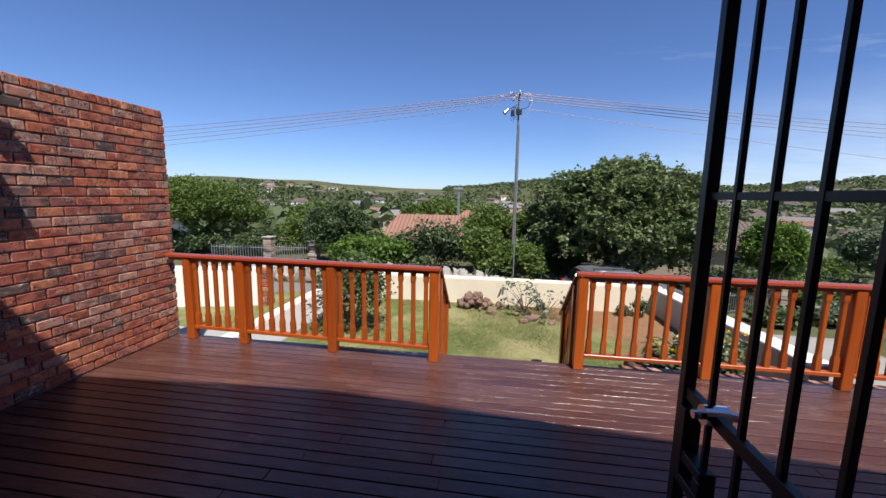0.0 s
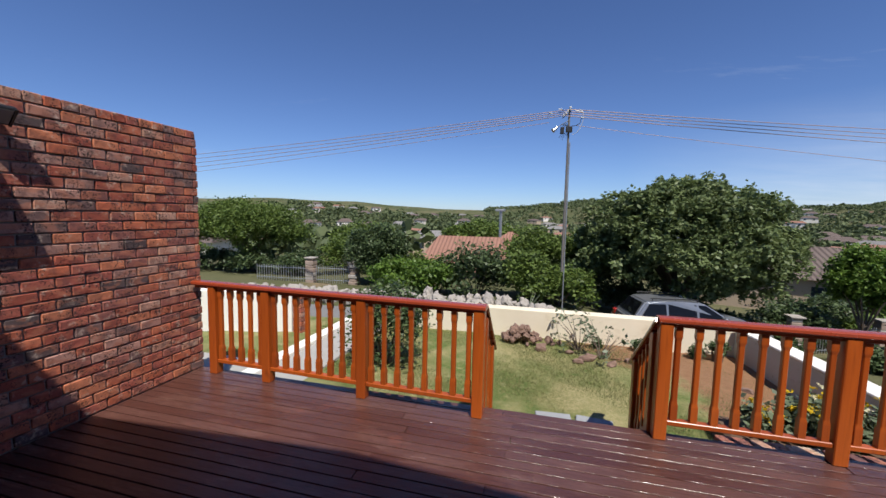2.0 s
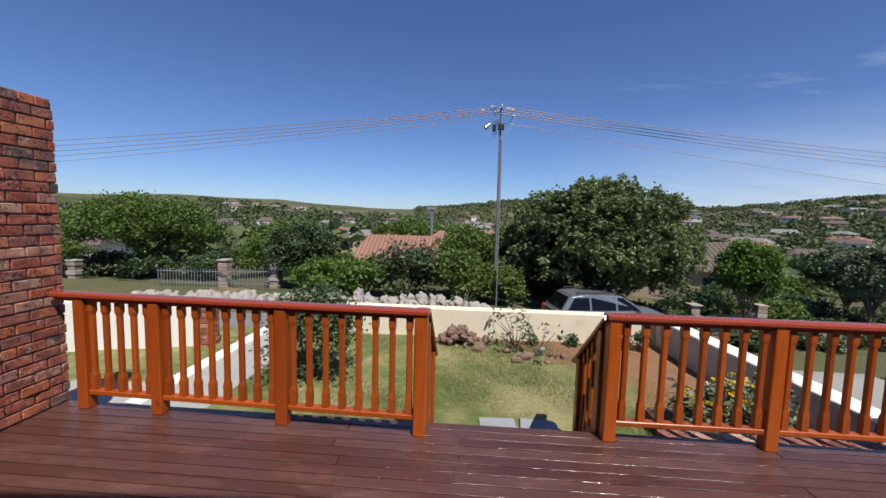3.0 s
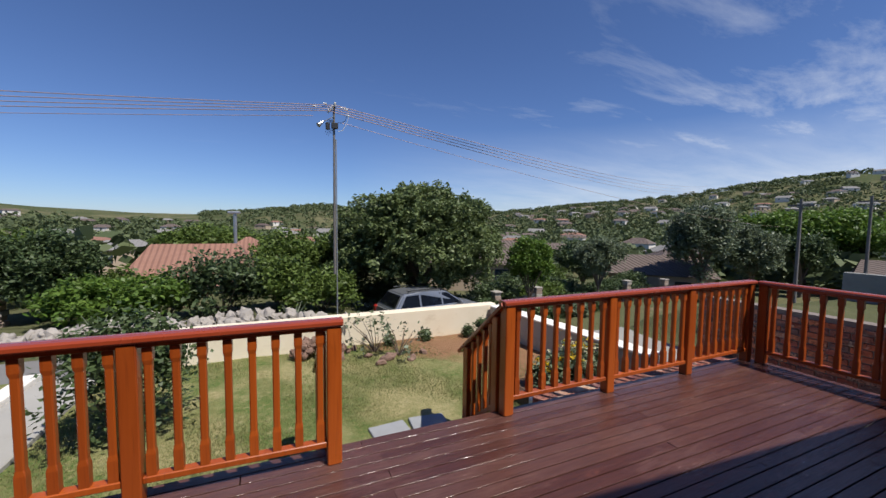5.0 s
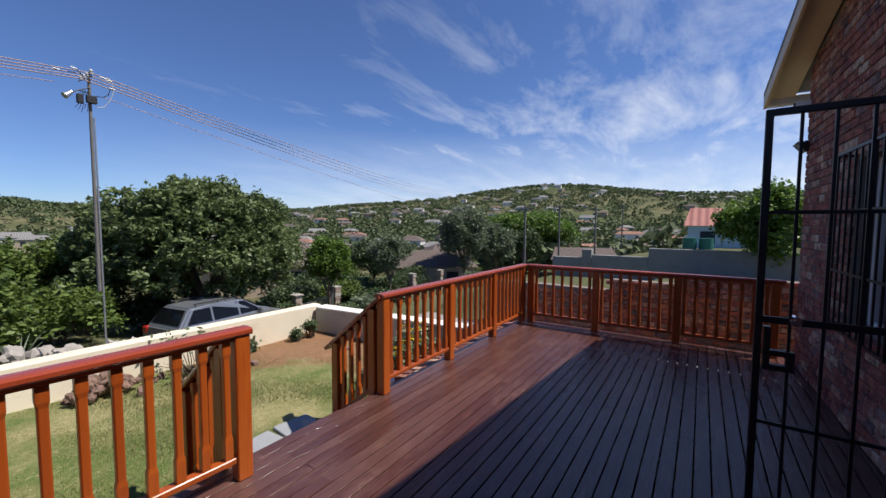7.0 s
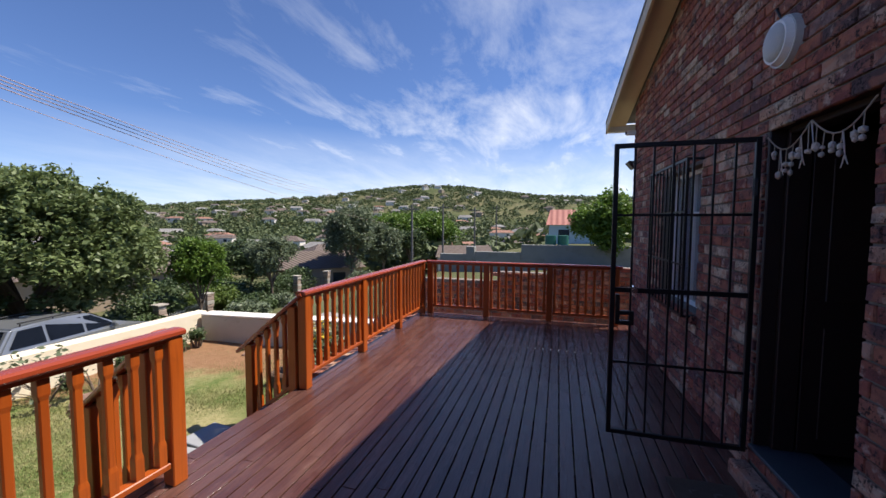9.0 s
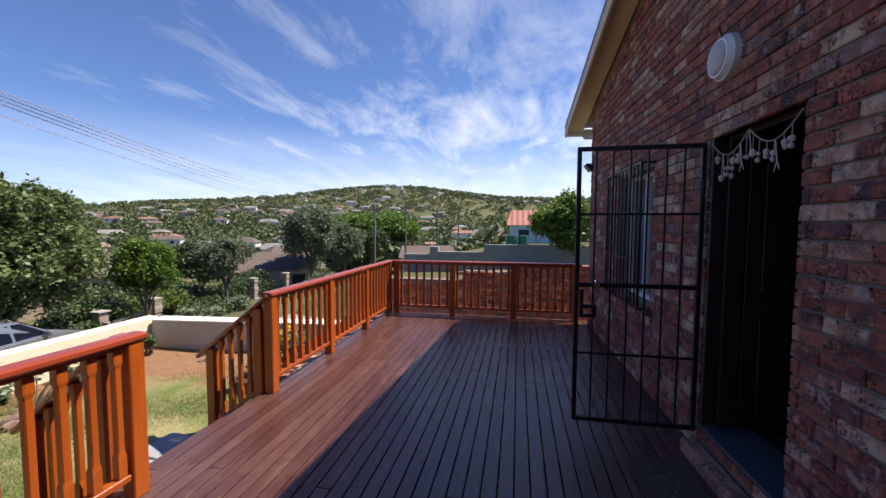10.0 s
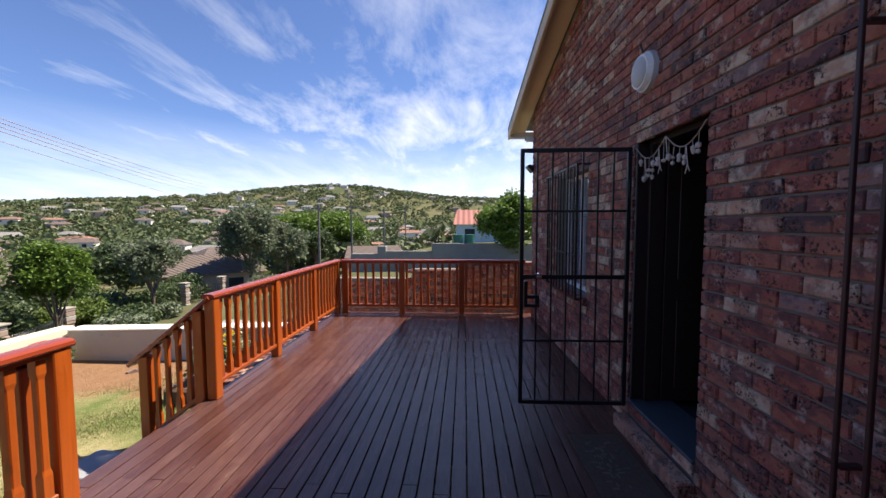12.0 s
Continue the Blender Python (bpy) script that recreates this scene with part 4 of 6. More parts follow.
guard = thing("burglar_bars", "black iron burglar bars boxed out over the window", "burglar bars", HM)
part("frame", boxes(((w0 - 0.04, 0.10, zb - 0.02), (w0 - 0.02, 0.12, zt + 0.04)), ((w1 + 0.02, 0.10, zb - 0.02), (w1 + 0.04, 0.12, zt + 0.04)), ((w0 - 0.02, 0.10, zt + 0.02), (w1 + 0.02, 0.12, zt + 0.04)), ((w0 - 0.02, 0.10, zb - 0.02), (w1 + 0.02, 0.12, zb)),
                    ((w0 - 0.04, -0.01, zt + 0.02), (w0 - 0.02, 0.10, zt + 0.04)), ((w1 + 0.02, -0.01, zt + 0.02), (w1 + 0.04, 0.10, zt + 0.04)), ((w0 - 0.04, -0.01, zb - 0.02), (w0 - 0.02, 0.10, zb)), ((w1 + 0.02, -0.01, zb - 0.02), (w1 + 0.04, 0.10, zb))), IRON, guard)
for i in range(9):
    x = w0 + (w1 - w0) * (i + 0.5) / 9
    part("bar", boxes(((x - 0.006, 0.104, zb), (x + 0.006, 0.116, zt + 0.02))), IRON, guard)
for z in (zb + 0.42, zb + 0.86):
    part("crossbar", boxes(((w0 - 0.02, 0.117, z - 0.008), (w1 + 0.02, 0.125, z + 0.008))), IRON, guard)

# second barred frame, on the wall before the door
guard2 = thing("burglar_bars", "dark red-brown iron frame bracketed to the brick wall", "burglar bars", HM)
IRON_RED = simple("dark_red_oxide_iron", (0.045, 0.016, 0.014), 0.5, 0.1, 0.3, 18, 0.1)
part("bar", boxes(((-0.908, 0.078, 0.40), (-0.894, 0.092, 2.65)), ch=0.002), IRON_RED, guard2)
part("bar", boxes(((-1.002, 0.078, 0.40), (-0.988, 0.092, 2.65)), ch=0.002), IRON_RED, guard2)
part("crossbar", boxes(((-1.50, 0.079, 0.56), (-0.908, 0.091, 0.572)), ch=0.002), IRON_RED, guard2)
for z in (2.10, 0.70):
    part("bracket", boxes(((-0.915, -0.03, z), (-0.885, 0.078, z + 0.012)), ((-0.885, 0.066, z), (-0.82, 0.078, z + 0.012)), ch=0.002), IRON_RED, guard2)


def flood_light(m, label, reach=0.0):
    root = thing("flood_light", label, "lamp", m)
    part("bracket", boxes(((-0.01, -0.02, -0.02), (0.03 + reach, 0.02, 0.02)), ((0.03 + reach, -0.09, -0.008), (0.045 + reach, 0.09, 0.008)), ch=0.003), BLACKPL, root)
    tilt = Matrix.Translation((reach, 0, 0)) @ Matrix.Rotation(radians(40), 4, "Y")
    bm = bmesh.new()
    box(bm, (0.05, -0.085, -0.065), (0.085, 0.085, 0.065), 0.008)
    box(bm, (0.085, -0.085, -0.065), (0.093, -0.066, 0.065), 0.003)
    box(bm, (0.085, 0.066, -0.065), (0.093, 0.085, 0.065), 0.003)
    for k in range(5):
        box(bm, (0.036, -0.06 + k * 0.03, -0.05), (0.0505, -0.052 + k * 0.03, 0.05))
    part("housing", bm, BLACKPL, root).matrix_local = tilt
    part("lens", boxes(((0.0855, -0.064, -0.05), (0.089, 0.064, 0.05))), LENS, root, "frosted grey glass lens").matrix_local = tilt
    return root


LENS = simple("frosted_lens_glass", (0.16, 0.165, 0.16), 0.25, 0, 0.1, 9, 0.02)
SOLAR = simple("dark_blue_solar_cells", (0.012, 0.018, 0.05), 0.12, 0, 0.2, 12, 0.0)


def solar_panel(m):
    """Small framed panel on a bent bracket, facing up and out."""
    root = thing("solar_panel", "small solar panel with white frame bracketed to the brick wall", "solar panel", m)
    tilt = Matrix.Translation((0.17, 0, 0.02)) @ Matrix.Rotation(radians(-38), 4, "Y")
    part("backing", boxes(((0.0, -0.145, -0.115), (0.012, 0.145, 0.115)), ch=0.002), WHITEPAINT, root).matrix_local = tilt
    for a, b in (((0.0, -0.16, 0.116), (0.02, 0.16, 0.13)), ((0.0, -0.16, -0.13), (0.02, 0.16, -0.116)), ((0.0, -0.16, -0.115), (0.02, -0.146, 0.115)), ((0.0, 0.146, -0.115), (0.02, 0.16, 0.115))):
        part("frame_bar", boxes((a, b), ch=0.002), WHITEPAINT, root, "white frame").matrix_local = tilt
    for i in range(6):
        for k in range(4):
            part("cell", boxes(((0.0125, -0.142 + i * 0.0475, -0.112 + k * 0.0565), (0.0145, -0.142 + i * 0.0475 + 0.044, -0.112 + k * 0.0565 + 0.053))), SOLAR, root).matrix_local = tilt
    part("bracket", tubes(((-0.01, 0, -0.06), (0.10, 0, -0.06), 0.010), ((0.10, 0, -0.06), (0.165, 0, 0.02), 0.010)), BLACKPL, root)
    bm = bmesh.new()
    prev = None
    for i in range(15):
        t = i / 14
        p = Vector((0.08 - 0.05 * t, 0.02 + 0.26 * t, -0.08 - 0.17 * math.sin(math.pi * t)))
        if prev is not None:
            tube(bm, prev, p, 0.004, sides=5)
        prev = p
    part("cable", bm, BLACKPL, root)
    return root


solar_panel(Matrix.Translation((WALL_X, 2.26, 2.15)))
flood_light(Matrix.Translation((WALL_X, 2.60, 2.22)), "small black flood light on the brick wall", 0.03)
flood_light(HM @ Matrix.Translation((S1 - 0.05, 0.0, 2.42)) @ Matrix.Rotation(radians(90), 4, "Z"), "small black flood light at the house corner")
cam_box = thing("security_camera", "small white camera under the eave", "camera", HM @ Matrix.Translation((S1 - 0.04, 0.0, 2.83)))
part("body", boxes(((-0.03, -0.005, -0.03), (0.03, 0.12, 0.03)), ch=0.008), WHITEPAINT, cam_box)
part("lens", tubes(((0, 0.115, 0), (0, 0.135, 0), 0.022)), BLACKPL, cam_box)

mat = thing("door_mat", "brown coir door mat with worn pale lettering bars", "mat", HM @ Matrix.Translation((0.20, 0.33, 0.004)))
part("mat_surface", boxes(((-0.32, -0.175, 0), (0.32, 0.175, 0.016)), ch=0.004), COIR, mat)
rm = np.random.default_rng(9)
bm = bmesh.new()
for i in range(46):
    x, y = rm.uniform(-0.26, 0.24), rm.uniform(-0.10, 0.09)
    w4, h4 = (rm.uniform(0.008, 0.014), rm.uniform(0.015, 0.045)) if i % 2 else (rm.uniform(0.015, 0.04), rm.uniform(0.007, 0.012))
    box(bm, (x, y, 0.0162), (x + w4, y + h4, 0.0178 + 0.00002 * i))
tagged(part("print", bm, MATPRINT, mat, "worn pale print"), kind="stuff")
step_h = thing("door_step", "brick door step below the sill", "step", HM, kind="structure")
part("step_block", boxes(((d0 - 0.02, 0.004, -0.02), (d1 + 0.02, 0.10, 0.085)), ch=0.006), BRICK_FACE, step_h)

# ---- garden ----


def rock_bm(r, seed, squash=(1, 1, 0.7)):
    rng = np.random.default_rng(seed)
    bm = bmesh.new()
    for v in ball(bm, (0, 0, 0), r, 2, squash):
        n3 = noise.noise(v.co * (2.3 / r) + Vector((seed, 0, 0)))
        v.co *= 1 + 0.55 * n3 + rng.normal(0, 0.05)
    return bm


ROCKS = [mesh_of(rock_bm(1.0, i, (1, rng_s, 0.65)), ROCK_RED) for i, rng_s in enumerate((0.8, 1.1, 0.7, 0.95))]
PALES = [mesh_of(rock_bm(1.0, i + 20, (1, rng_s, 0.6)), ROCK_PALE) for i, rng_s in enumerate((0.8, 1.1, 0.7, 0.95))]
rk = np.random.default_rng(21)
for i in range(64):
    a = rk.uniform(0, 6.28)
    d = abs(rk.normal(0, 0.20))
    z = max(0.0, 0.26 - d * 0.75) * rk.uniform(0.3, 1)
    s = rk.uniform(0.035, 0.085)
    ob = tagged(new("rock", ROCKS[i % 4]), "rough reddish rock in a garden rock pile", "rock", "rock pile")
    ob.matrix_world = Matrix.LocRotScale((0.18 + d * 1.6 * math.cos(a), 7.22 + 0.55 * d * math.sin(a), LAWN_Z + s * 0.35 + z), Euler(rk.uniform(0, 3, 3)), (s, s, s))
for x, y, s in ((1.15, 6.75, 0.09), (1.45, 6.62, 0.07), (1.0, 6.6, 0.06), (0.9, 6.95, 0.05), (1.7, 6.8, 0.06), (2.9, 6.2, 0.06)):
    ob = tagged(new("rock", ROCKS[int(s * 100) % 4]), "small reddish rock on bare soil", "rock")
    ob.matrix_world = Matrix.LocRotScale((x, y, LAWN_Z + s * 0.3), Euler((0.3, 0.1, x * 3)), (s * 1.4, s, s))
for i in range(260):
    x = rk.uniform(-11, 4.2)
    y = 14.0 + rk.normal(0, 0.38) + 0.04 * x
    s = rk.uniform(0.10, 0.27)
    ob = tagged(new("stone", PALES[i % 4]), "pale rubble stone on the street verge", "stone", "rubble bank")
    ob.matrix_world = FAR @ Matrix.LocRotScale((x, y, float(hill_land(x, y)) + s * 0.35 + 0.02 + rk.uniform(0, 0.16)), Euler(rk.uniform(0, 3, 3)), (s, s, s))

for x, y, r in ((0.62, 4.87, 4), (1.0, 4.88, -6)):
    slab = tagged(new("paving_slab", mesh_of(boxes(((-0.175, -0.175, 0), (0.175, 0.175, 0.035)), ch=0.006), SLABMAT)), "square grey paving slab set in the lawn", "paving slab", "stepping slabs")
    slab.matrix_world = pose(x, y - 0.08, LAWN_Z + 0.004, 0, 0, r)

# flower bed with brick edging
bed = new("ground", mesh_of(boxes(((2.10, 4.65, LAWN_Z - 0.1), (3.34, 5.15, LAWN_Z + 0.16)), ch=0.03), SOIL))
tagged(bed, "dark soil flower bed beside the deck", "flower bed", kind="structure")
edging = thing("brick_edging", "brick edging along the flower bed under the deck edge", "edging", kind="structure")
for k in range(4):
    for i in range(12):
        bm = bmesh.new()
        x = 1.80 + i * 0.235 + (k % 2) * 0.11
        box(bm, (x, 4.085, LAWN_Z + 0.06 + k * 0.085), (x + 0.222, 4.19, LAWN_Z + 0.135 + k * 0.085), 0.006)
        part("brick", bm, BRICK_FACE, edging)
        bm = bmesh.new()
        box(bm, (x - 0.1, 4.20, LAWN_Z + 0.05 + k * 0.085), (x + 0.122, 4.305, LAWN_Z + 0.125 + k * 0.085), 0.006)
        part("brick", bm, BRICK_FACE, edging)
kerb2 = thing("kerb", "white painted kerb along the flower bed", "kerb", kind="structure")
part("kerbstone", boxes(((2.02, 4.52, LAWN_Z), (3.56, 4.64, LAWN_Z + 0.19)), ch=0.012), WHITE_CAP, kerb2)


for x, y, r in ((1.52, 4.22, 35), (1.66, 4.16, 20), (1.74, 4.28, -15)):
    loose = tagged(new("loose_brick", mesh_of(boxes(((-0.11, -0.05, 0), (0.11, 0.05, 0.072)), ch=0.006), BRICK_FACE)), "loose weathered brick lying by the deck", "brick", "loose bricks")
    loose.matrix_world = pose(x, y, LAWN_Z + 0.015, 0, 0, r)


def flowers(base, n, spread, height, petal, label, seed):
    rng = np.random.default_rng(seed)
    root = thing("flower_plant", label, "flower", Matrix.Translation(base))
    c = np.stack([rng.normal(0, spread, n), rng.normal(0, spread * 0.8, n), rng.uniform(0.3, 1, n) * height], -1)
    part("foliage", quads_mesh("f", leaves(np.repeat(c * (1, 1, 0.75), 2, 0), 0.05, 12, (0.05, 0.05, 0.05), rng), LEAF_GREY), None, root)
    q = leaves(c + (0, 0, 0.05), 0.028, 9, (0.016, 0.016, 0.008), rng, long=1.0)
    part("blossom", quads_mesh("b", q, petal), None, root)
    bm = bmesh.new()
    for p in c[::2]:
        tube(bm, (p[0] * 0.4, p[1] * 0.4, -0.02), p, 0.005, 0.003, 4)
    part("woody_base", bm, LEAF_DARK, root)


for i, (x, y, h, pt, lb) in enumerate(((2.45, 4.82, 0.36, PETAL, "yellow flowering daisy plant"), (2.75, 4.85, 0.42, PETAL, "yellow flowering daisy plant"), (3.0, 4.8, 0.35, PETAL_W, "cream flowering plant in the bed"),
                                         (2.9, 5.0, 0.45, PETAL_W, "cream flowering plant in the bed"), (2.65, 4.78, 0.30, PETAL, "low yellow flowering plant"), (3.15, 4.95, 0.4, PETAL, "yellow flowering daisy plant"))):
    flowers((x, y, LAWN_Z + 0.15), 16, 0.11, h, pt, lb, 40 + i)
shrub((-1.60, 5.80, LAWN_Z), (0.46, 0.46, 0.54), LEAF_DARK, "dark leafy rounded shrub on the lawn", 0.04, 26, 22, 9, 0.085, 5)
for i, (x, y, r) in enumerate(((3.0, 7.28, 0.13), (2.75, 7.30, 0.09), (1.95, 7.35, 0.07), (1.35, 7.38, 0.06))):
    shrub((x, y, LAWN_Z), (r, r, r * 1.1), LEAF_DARK, "small dark shrub against the garden wall", 0.03, 8, 14, 7, 0.03, 60 + i)


def bare_bush(base, seed):
    rng = np.random.default_rng(seed)
    root = thing("rose_bush", "sparse twiggy rose bush on bare soil", "bush", Matrix.Translation(base))
    bm = bmesh.new()
    tips = []
    for i in range(13):
        a = rng.uniform(0, 6.28)
        ln = rng.uniform(0.35, 0.75)
        up = rng.uniform(0.35, 0.95)
        mid = Vector((math.cos(a) * ln * 0.4 * (1.2 - up), math.sin(a) * ln * 0.4 * (1.2 - up), ln * 0.5 * up))
        end = mid + Vector((math.cos(a + 0.4) * ln * 0.5 * (1.3 - up), math.sin(a + 0.4) * ln * 0.5 * (1.3 - up), ln * 0.5 * up))
        tube(bm, (0, 0, -0.03), mid, 0.009, 0.006, 5)
        tube(bm, mid, end, 0.006, 0.003, 5)
        tips += [mid, end]
    part("woody_base", bm, BARK, root)
    part("foliage", quads_mesh("f", leaves(np.array([tuple(t) for t in tips[1::4]]), 0.05, 14, (0.05, 0.05, 0.06), rng), LEAF_GREY), None, root)


bare_bush((1.34, 6.85, LAWN_Z), 3)
bare_bush((1.05, 7.15, LAWN_Z), 8)

# lawn grass, too many to count
gr = np.random.default_rng(12)
gn = 90000
gx, gy = gr.uniform(-3.0, 3.3, gn), gr.uniform(4.0, 7.5, gn)
keep = (0.72 * gx + 0.42 * gy) + gr.normal(0, 0.35, gn) < 4.35
keep &= ~((gx < -2.25))
gx, gy = gx[keep], gy[keep]
k = len(gx)
hh, an, ln = gr.uniform(0.006, 0.020, k), gr.uniform(0, 6.28, k), gr.normal(0, 0.014, (k, 2))
dx, dy = np.cos(an) * 0.003, np.sin(an) * 0.003
zb = np.full(k, LAWN_Z - 0.005)
q = np.stack([np.stack([gx - dx, gy - dy, zb], -1), np.stack([gx + dx, gy + dy, zb], -1), np.stack([gx + dx * 0.3 + ln[:, 0], gy + dy * 0.3 + ln[:, 1], zb + hh + 0.01], -1), np.stack([gx - dx * 0.3 + ln[:, 0], gy - dy * 0.3 + ln[:, 1], zb + hh + 0.01], -1)], 1)
tagged(new("grass", quads_mesh("grass", q, GRASSBLADE)), "short patchy dry lawn grass", "grass", kind="stuff")

# ---- street: pole, wires, car ----
PX, PY, PTOP = 1.267, 12.55, 4.65
pz = float(hill_land(PX, PY))
pole = thing("power_pole", "weathered timber power pole with crossarm and transformer boxes", "power pole", FAR @ Matrix.Translation((PX, PY, 0)))
part("shaft", tubes(((0, 0, pz - 0.3), (0, 0, PTOP), 0.056, 0.040), sides=14), POLEWOOD, pole)
part("conduit", tubes(((0.060, -0.03, pz), (0.049, -0.03, 3.75), 0.018)), STEEL, pole, "grey steel cable conduit")
INS = mesh_of(tubes(((0, 0, -0.035), (0, 0, 0.0), 0.034, 0.040), ((0, 0, 0.0), (0, 0, 0.03), 0.026, 0.026), ((0, 0, 0.03), (0, 0, 0.065), 0.038, 0.024), sides=10), PLASTIC_GREY)
HEAD = Matrix.Translation((0, 0, PTOP)) @ Matrix.Scale(0.68, 4) @ Matrix.Translation((0, 0, -PTOP))
RACK = [Vector((0.02 - 0.085 * i, -0.07 - 0.035 * i, PTOP + 0.02 - 0.09 * i)) for i in range(4)]
for p in RACK:
    part("insulator", INS, None, pole).location = p
part("rack_arm", tubes((RACK[0] - Vector((-0.04, 0, 0.08)), RACK[3] - Vector((0.05, 0, 0.10)), 0.016)), BLACKPL, pole)
part("lamp_arm", tubes(((0, -0.05, PTOP - 0.42), (-0.50, -0.22, PTOP - 0.74), 0.016), ((-0.28, -0.12, PTOP - 0.60), (0, -0.05, PTOP - 0.62), 0.010)), BLACKPL, pole)
bm = bmesh.new()
for a, b, r0, r1 in (((-0.46, -0.21, PTOP - 0.70), (-0.53, -0.24, PTOP - 0.78), 0.05, 0.06), ((-0.53, -0.24, PTOP - 0.78), (-0.64, -0.28, PTOP - 0.88), 0.06, 0.095)):
    tube(bm, a, b, r0, r1, 14)
part("lamp_head", bm, STEEL, pole, "pale bell-shaped street lamp head")
part("junction_box", boxes(((-0.34, -0.18, PTOP - 0.98), (-0.18, -0.06, PTOP - 0.70)), ch=0.02), BLACKPL, pole)
part("junction_box", boxes(((-0.12, -0.17, PTOP - 0.92), (0.14, -0.05, PTOP - 0.68)), ch=0.02), BLACKPL, pole)
bm = bmesh.new()
for k in range(5):
    x = -0.38 + 0.07 * k
    tube(bm, (x * 0.7, -0.1, PTOP - 0.95), (x, -0.12, PTOP - 1.12 - 0.06 * (k % 3)), 0.009, 0.006, 5)
    tube(bm, (x * 0.7, -0.1, PTOP - 0.70), (x * 0.4, -0.1, PTOP - 0.55 - 0.03 * (k % 2)), 0.009, 0.007, 5)
part("loose_cables", bm, BLACKPL, pole)
for x, z in ((-0.36, 0.03), (0.30, -0.06), (0.46, -0.10), (0.52, -0.34), (-0.75, -0.12)):
    part("tension_clamp", tubes(((x - 0.07, -0.12, PTOP + z + 0.01), (x + 0.07, -0.12, PTOP + z - 0.01), 0.024), sides=8), PLASTIC_GREY, pole)


def wire(name, points, r, root, sag=0.0):
    cu = bpy.data.curves.new(name, "CURVE")
    cu.dimensions, cu.bevel_depth, cu.bevel_resolution = "3D", r, 1
    a, b = Vector(points[0]), Vector(points[1])
    sp = cu.splines.new("POLY")
    n = 24
    sp.points.add(n)
    for i in range(n + 1):
        t = i / n
        p = a.lerp(b, t)
        sp.points[i].co = (p.x, p.y, p.z - sag * 4 * t * (1 - t), 1)
    cu.materials.append(WIRE)
    ob = new(name, cu)
    ob.parent = root
    return ob


lines = thing("power_lines", "thin overhead power cables strung along the street", "power lines", FAR)
for i, p in enumerate(RACK):
    a = Vector((PX, PY, 0)) + HEAD @ p
    wire("cable", (a, (-48, 22 + 0.3 * i, 4.75 - 0.42 * i)), 0.0105, lines, 0.55)
    wire("cable", (a, (70 - 0.4 * i, 44.5 + 0.6 * i, 8.6 - 0.42 * i)), 0.0115, lines, 0.9)
wire("cable", ((PX - 0.55, PY - 0.09, PTOP - 0.34), (-48, 21.0, 2.6)), 0.0075, lines, 0.5)
wire("cable", ((PX + 0.2, PY - 0.09, PTOP - 0.45), (46, 22, 1.5)), 0.007, lines, 0.6)
for loop, mat_j in ((((0.38, 0.0), (0.50, -0.06), (0.54, -0.22), (0.56, -0.42), (0.46, -0.72), (0.32, -0.94), (0.14, -1.02)), PLASTIC_GREY), (((-0.36, 0.03), (-0.26, -0.02), (-0.20, -0.10), (-0.19, -0.22)), BLACKPL), (((0.48, -0.36), (0.42, -0.56), (0.28, -0.66), (0.12, -0.66)), BLACKPL)):
    bmj = bmesh.new()
    for (xa, za), (xb, zb_) in zip(loop, loop[1:]):
        tube(bmj, (xa, -0.12, PTOP + za), (xb, -0.12, PTOP + zb_), 0.011, sides=6)
    part("jumper_cable", bmj, mat_j, pole)
for ob in pole.children[2:]:
    ob.matrix_local = HEAD @ ob.matrix_basis


